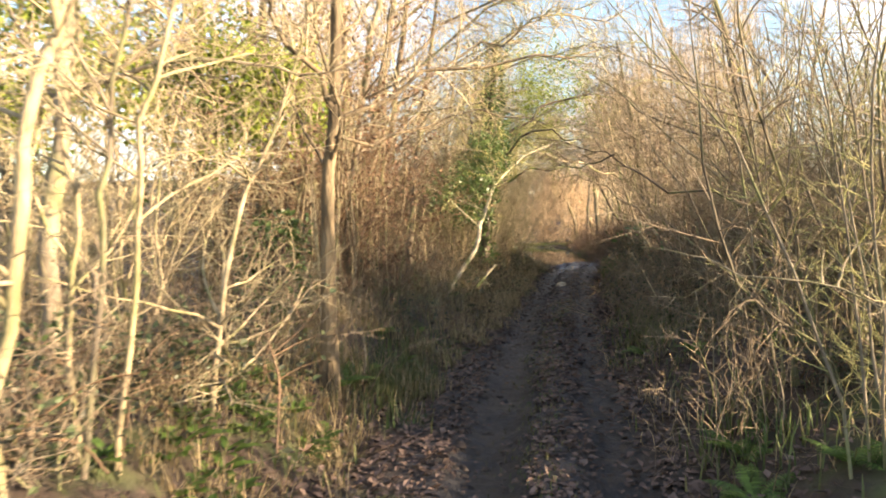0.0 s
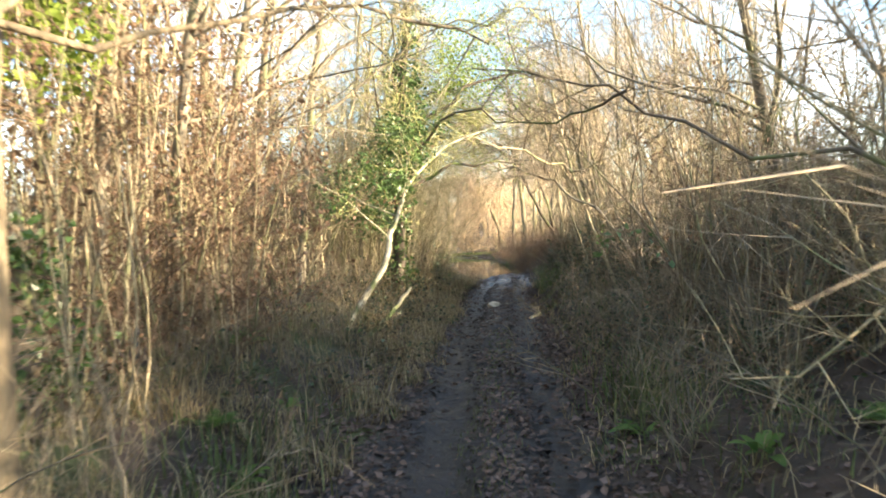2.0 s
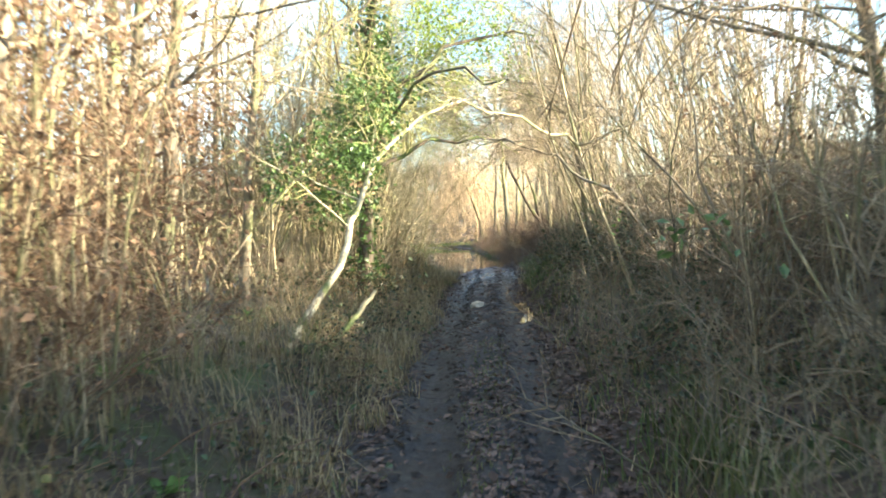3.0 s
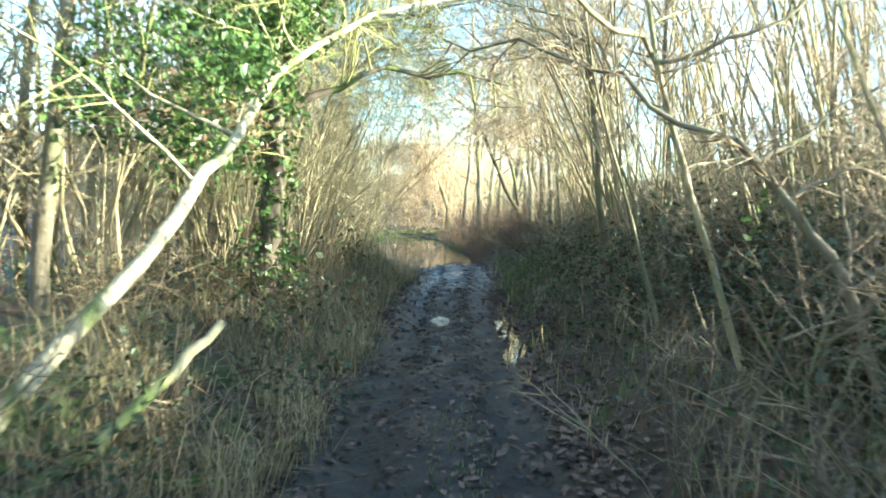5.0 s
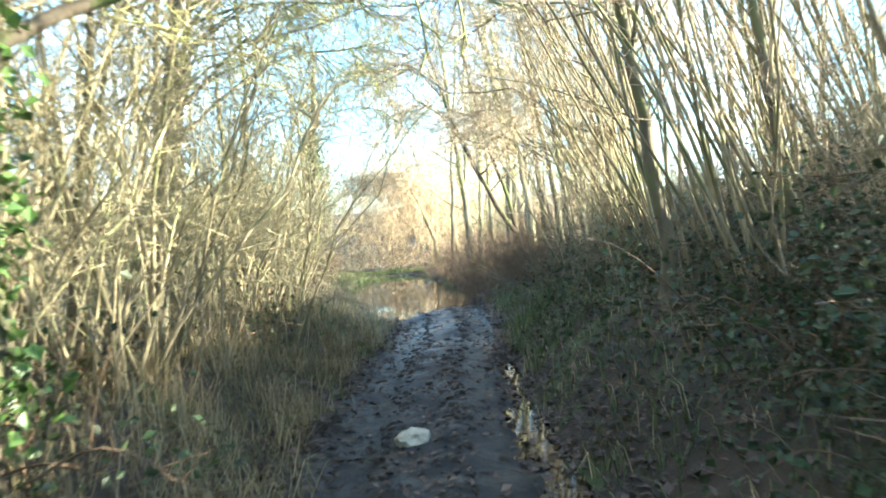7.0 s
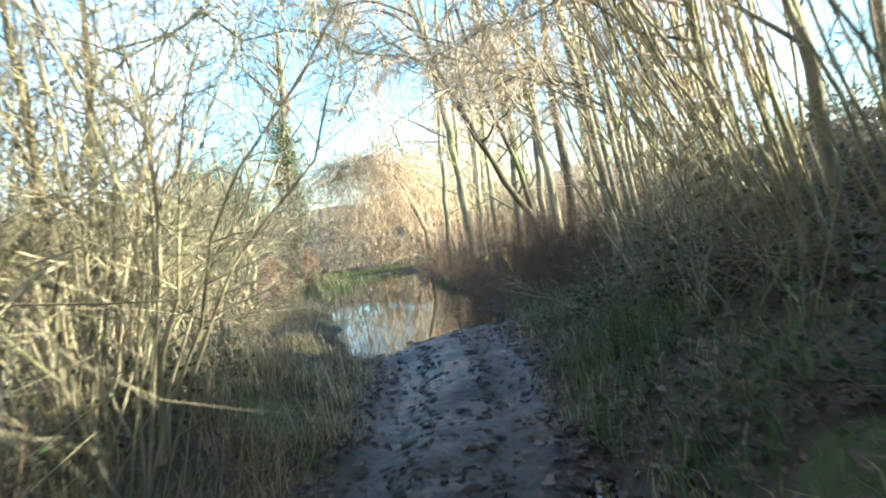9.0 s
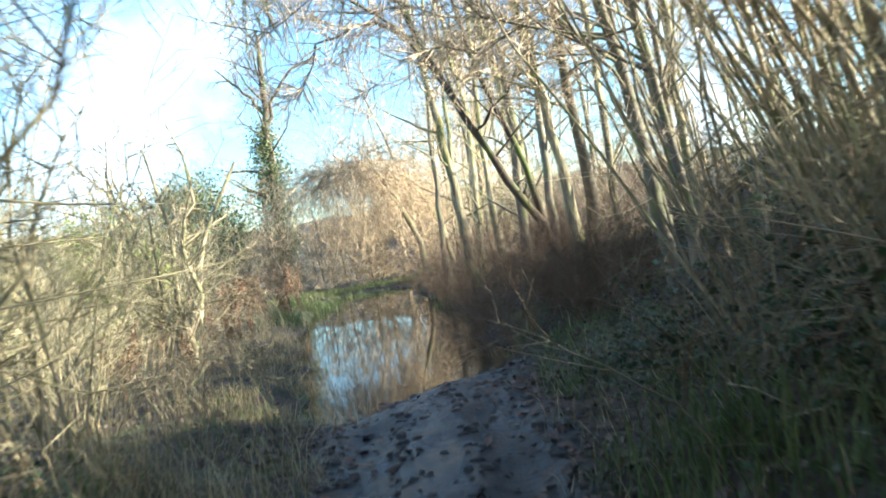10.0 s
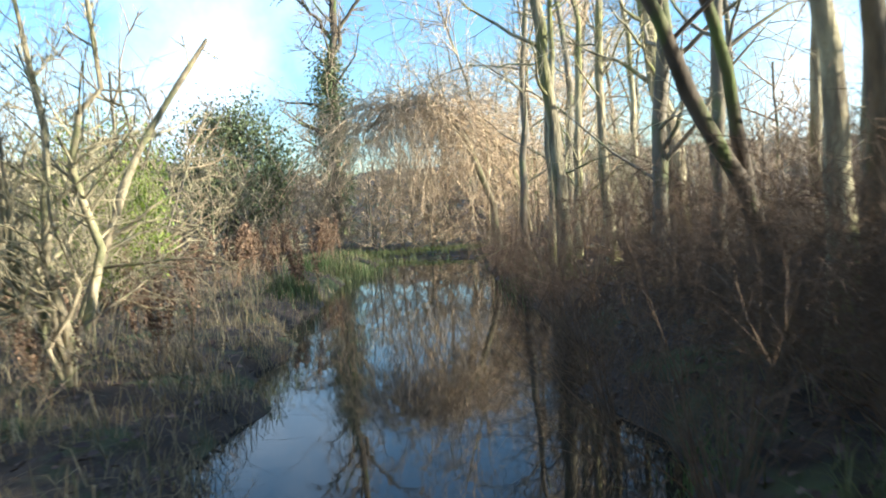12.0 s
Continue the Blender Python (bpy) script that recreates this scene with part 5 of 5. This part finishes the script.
x, y, z = x[z > WATER_Z + 0.02], y[z > WATER_Z + 0.02], z[z > WATER_Z + 0.02]
g.leaves(np.stack([x, y, z + 0.012], 1), 0.09, rng, 0.7, 0.6, 0.0)
x, y = rng.uniform(1.8, 7.5, 9000), rng.uniform(3, 40, 9000)
z = ground_z(x, y)
x, y, z = x[z > WATER_Z + 0.02], y[z > WATER_Z + 0.02], z[z > WATER_Z + 0.02]
g.leaves(np.stack([x, y, z + 0.014], 1), 0.085, rng, 0.6, 0.7, 0.0)
y = rng.uniform(16.8, 23.4, 170)
g.leaves(np.stack([1.22 + (y - 18.4) * 0.085 + rng.normal(0, 0.1, 170), y, np.full(170, -0.072)], 1), 0.05, rng, 0.97, 0.7, 0.0)
tagged(new("leaf_litter", g.mesh("leaf_litter", M_LITTER, False)), "brown fallen leaves trodden into the mud", "leaves", kind="stuff")

g = Geo()
rng = np.random.default_rng(19)
n = 15000
y = rng.uniform(11.5, 27.5, n)
x = centre(y) + half(y) + 0.35 + 3.4 * rng.uniform(0, 1, n) ** 0.8
patch = ripple(x, y, 1.7, 31) + 0.6 * ripple(x, y, 4.3, 32)
keep = patch + rng.normal(size=n) * 0.35 > -0.1
x, y, patch = x[keep], y[keep], patch[keep]
rise = np.abs(rng.normal(size=len(x))) * np.clip(0.22 + 0.2 * patch, 0.05, 0.6) * fade(x - centre(y) - half(y), 0.3, 1.1)
g.leaves(np.stack([x, y, ground_z(x, y) + 0.02 + rise], 1), 0.065, rng, 0.45, 0.8, 0.25)
tagged(new("bank_ivy", g.mesh("bank_ivy", M_BRAMBLE, False)), "dark green ivy and bramble leaves trailing over the bank", "ivy", kind="stuff")

# lumps of mud thrown up along the ruts
g = Geo()
rng = np.random.default_rng(17)
n = 2200
y = 3 + 26 * rng.uniform(0, 1, n) ** 0.8
off = np.where(rng.uniform(size=n) < 0.7, np.where(rng.uniform(size=n) < 0.5, rut_lines(y)[0], rut_lines(y)[1]) + np.sign(rng.normal(size=n)) * (0.27 + rng.normal(0, 0.07, n)), rng.normal(0, 0.7, n))
x = centre(y) + off
box = np.array([(-1, -1, -0.6), (1, -1, -0.6), (1, 1, -0.6), (-1, 1, -0.6), (-0.6, -0.6, 0.7), (0.6, -0.6, 0.7), (0.6, 0.6, 0.7), (-0.6, 0.6, 0.7)])
for px, py, pz, r in zip(x, y, ground_z(x, y), rng.uniform(0.012, 0.045, n) * rng.uniform(0.5, 1.1, n)):
    a = rng.uniform(0, 6.28)
    v = (box + rng.normal(size=(8, 3)) * 0.25) * (r * rng.uniform(0.8, 1.8), r, r * 0.6)
    v = np.stack([v[:, 0] * math.cos(a) - v[:, 1] * math.sin(a), v[:, 0] * math.sin(a) + v[:, 1] * math.cos(a), v[:, 2]], 1)
    g.add(v + (px, py, pz), [(0, 1, 5, 4), (1, 2, 6, 5), (2, 3, 7, 6), (3, 0, 4, 7), (4, 5, 6, 7)])
tagged(new("mud_clods", g.mesh("mud_clods", M_CLOD)), "dark wet clods of mud along the wheel ruts", "mud", kind="stuff")

# water standing in the wheel rut
g = Geo()
g.add([(0.8, 16.4, -0.08), (1.5, 16.4, -0.08), (2.0, 23.6, -0.08), (1.35, 23.6, -0.08)], [0, 1, 2, 3])
tagged(new("puddle", g.mesh("puddle", M_PUDDLE)), "narrow puddle standing in the wheel rut", "water", kind="structure")


# ---- woods all round ----
def bg_tree(seed, h, limbs, spread, low):
    rng = np.random.default_rng(seed)
    a, b = Geo(), Geo()
    q = limb(rng, (0, 0, -0.2), (rng.normal() * 0.1, rng.normal() * 0.1, 1), h, 6, 0.07, 0.03)
    a.tube(q, taper(0.0095 * h, 0.02, 7), 6)
    for _ in range(limbs):
        p, d = along(q, rng.uniform(low, 0.97))
        br = limb(rng, p, (rng.normal(), rng.normal(), 0.7), spread * rng.uniform(0.6, 1.2), 4, 0.2, 0.06)
        b.stick(br, 0.022, 0.006)
        sprout(rng, b, br, 7, spread * 0.5, 0.013, 0.15, 0.8, 0.1, 2)
    b.flush()
    return [(np.concatenate(k.v), np.concatenate(k.q)) for k in (a, b)]


def stamp(geos, kinds, rng, places):
    for x, y, s in places:
        kind = kinds[int(rng.integers(len(kinds)))]
        a = rng.uniform(0, 6.28)
        rot = np.array(((math.cos(a), -math.sin(a), 0), (math.sin(a), math.cos(a), 0), (0, 0, 1))) * s
        for geo, (v, q) in zip(geos, kind):
            geo.add(v @ rot.T + (x, y, float(ground_z(x, y))), q)


kinds = [bg_tree(200 + k, h, n, sp, low) for k, (h, n, sp, low) in enumerate(((8, 13, 2.2, 0.15), (9.5, 14, 2.4, 0.2), (7, 12, 2.2, 0.1)))]
bushy = [bg_tree(220 + k, h, n, sp, 0.12) for k, (h, n, sp) in enumerate(((8.5, 26, 2.6), (7.5, 24, 2.7)))]
scrub = [bg_tree(210 + k, h, n, sp, 0.05) for k, (h, n, sp) in enumerate(((3.2, 12, 1.5), (2.6, 12, 1.4)))]
rng = np.random.default_rng(9)


def spots(n, xr, yr, sr):
    return [(rng.uniform(*xr), rng.uniform(*yr), rng.uniform(*sr)) for _ in range(n)]


for label, tan, tall, low in (
        ("leafless sunlit wood on the sunny bank", M_TWIG_SUNLIT, spots(3, (3.6, 6.5), (15, 30), (0.6, 0.85)) + spots(7, (3.8, 9), (40, 58), (0.9, 1.3)), spots(7, (3.2, 6), (33, 46), (0.5, 0.8)) + spots(12, (5.5, 11), (36, 52), (0.6, 0.95)) + spots(3, (5.6, 8.4), (20, 37), (0.4, 0.6))),
        ("bare trees and scrub beyond the thicket", M_TWIG, spots(14, (-8, -3.0), (7, 24), (0.65, 0.9)) + spots(8, (-5.5, -3.0), (9, 20), (0.85, 1.05)) + spots(5, (-14, -8), (8, 30), (0.6, 0.9)) + [(-7.4, 9.6, 0.8), (-8.6, 11.2, 0.9), (-6.8, 12.2, 0.8)], spots(12, (-14, -4.2), (4, 36), (0.6, 1.0)) + spots(6, (-11, -5.5), (6, 15), (0.9, 1.2)) + [(-6.4, 8.4, 1.2), (-7.4, 9.6, 1.3), (-8.6, 9.0, 1.3)] + spots(20, (-13, -4.5), (34, 50), (0.8, 1.3))),
        ("golden-brown willow scrub at the end of the pool", M_TWIG_GOLD, spots(7, (-0.4, 6), (52, 60), (0.6, 0.9)) + spots(2, (3.0, 5.5), (46, 52), (0.9, 1.1)) + [(-1.5, 54.5, 0.7), (0.3, 56, 0.9), (1.8, 54.5, 1.1), (3.0, 55, 1.2)], spots(22, (-3.4, 6), (51.5, 57), (0.8, 1.3)) + spots(8, (-2.2, 2.6), (50.6, 52.5), (0.6, 0.9))),
        ("distant bare wood closing off the lane", M_TWIG_GREY, spots(9, (0.5, 14), (58, 75), (0.9, 1.3)) + spots(7, (-28, -9), (60, 85), (0.5, 0.75)) + spots(16, (-19, -5.5), (59, 68), (0.55, 0.85)), spots(34, (-22, -3.5), (44, 66), (0.9, 1.7)) + spots(14, (-6.5, 0.5), (53.5, 60), (0.5, 0.85)) + spots(13, (-26, -7), (34, 56), (1.3, 2.1)))):
    a, b = Geo(), Geo()
    stamp((a, b), bushy if tan is M_TWIG_GOLD else kinds, rng, tall)
    stamp((a, b), scrub, rng, low)
    wood = tagged(thing("far_wood", label, "trees"), kind="stuff")
    part("trunk_stand", a, M_GREY, wood, kind="stuff")
    part("twig_spray", b, tan, wood, kind="stuff")
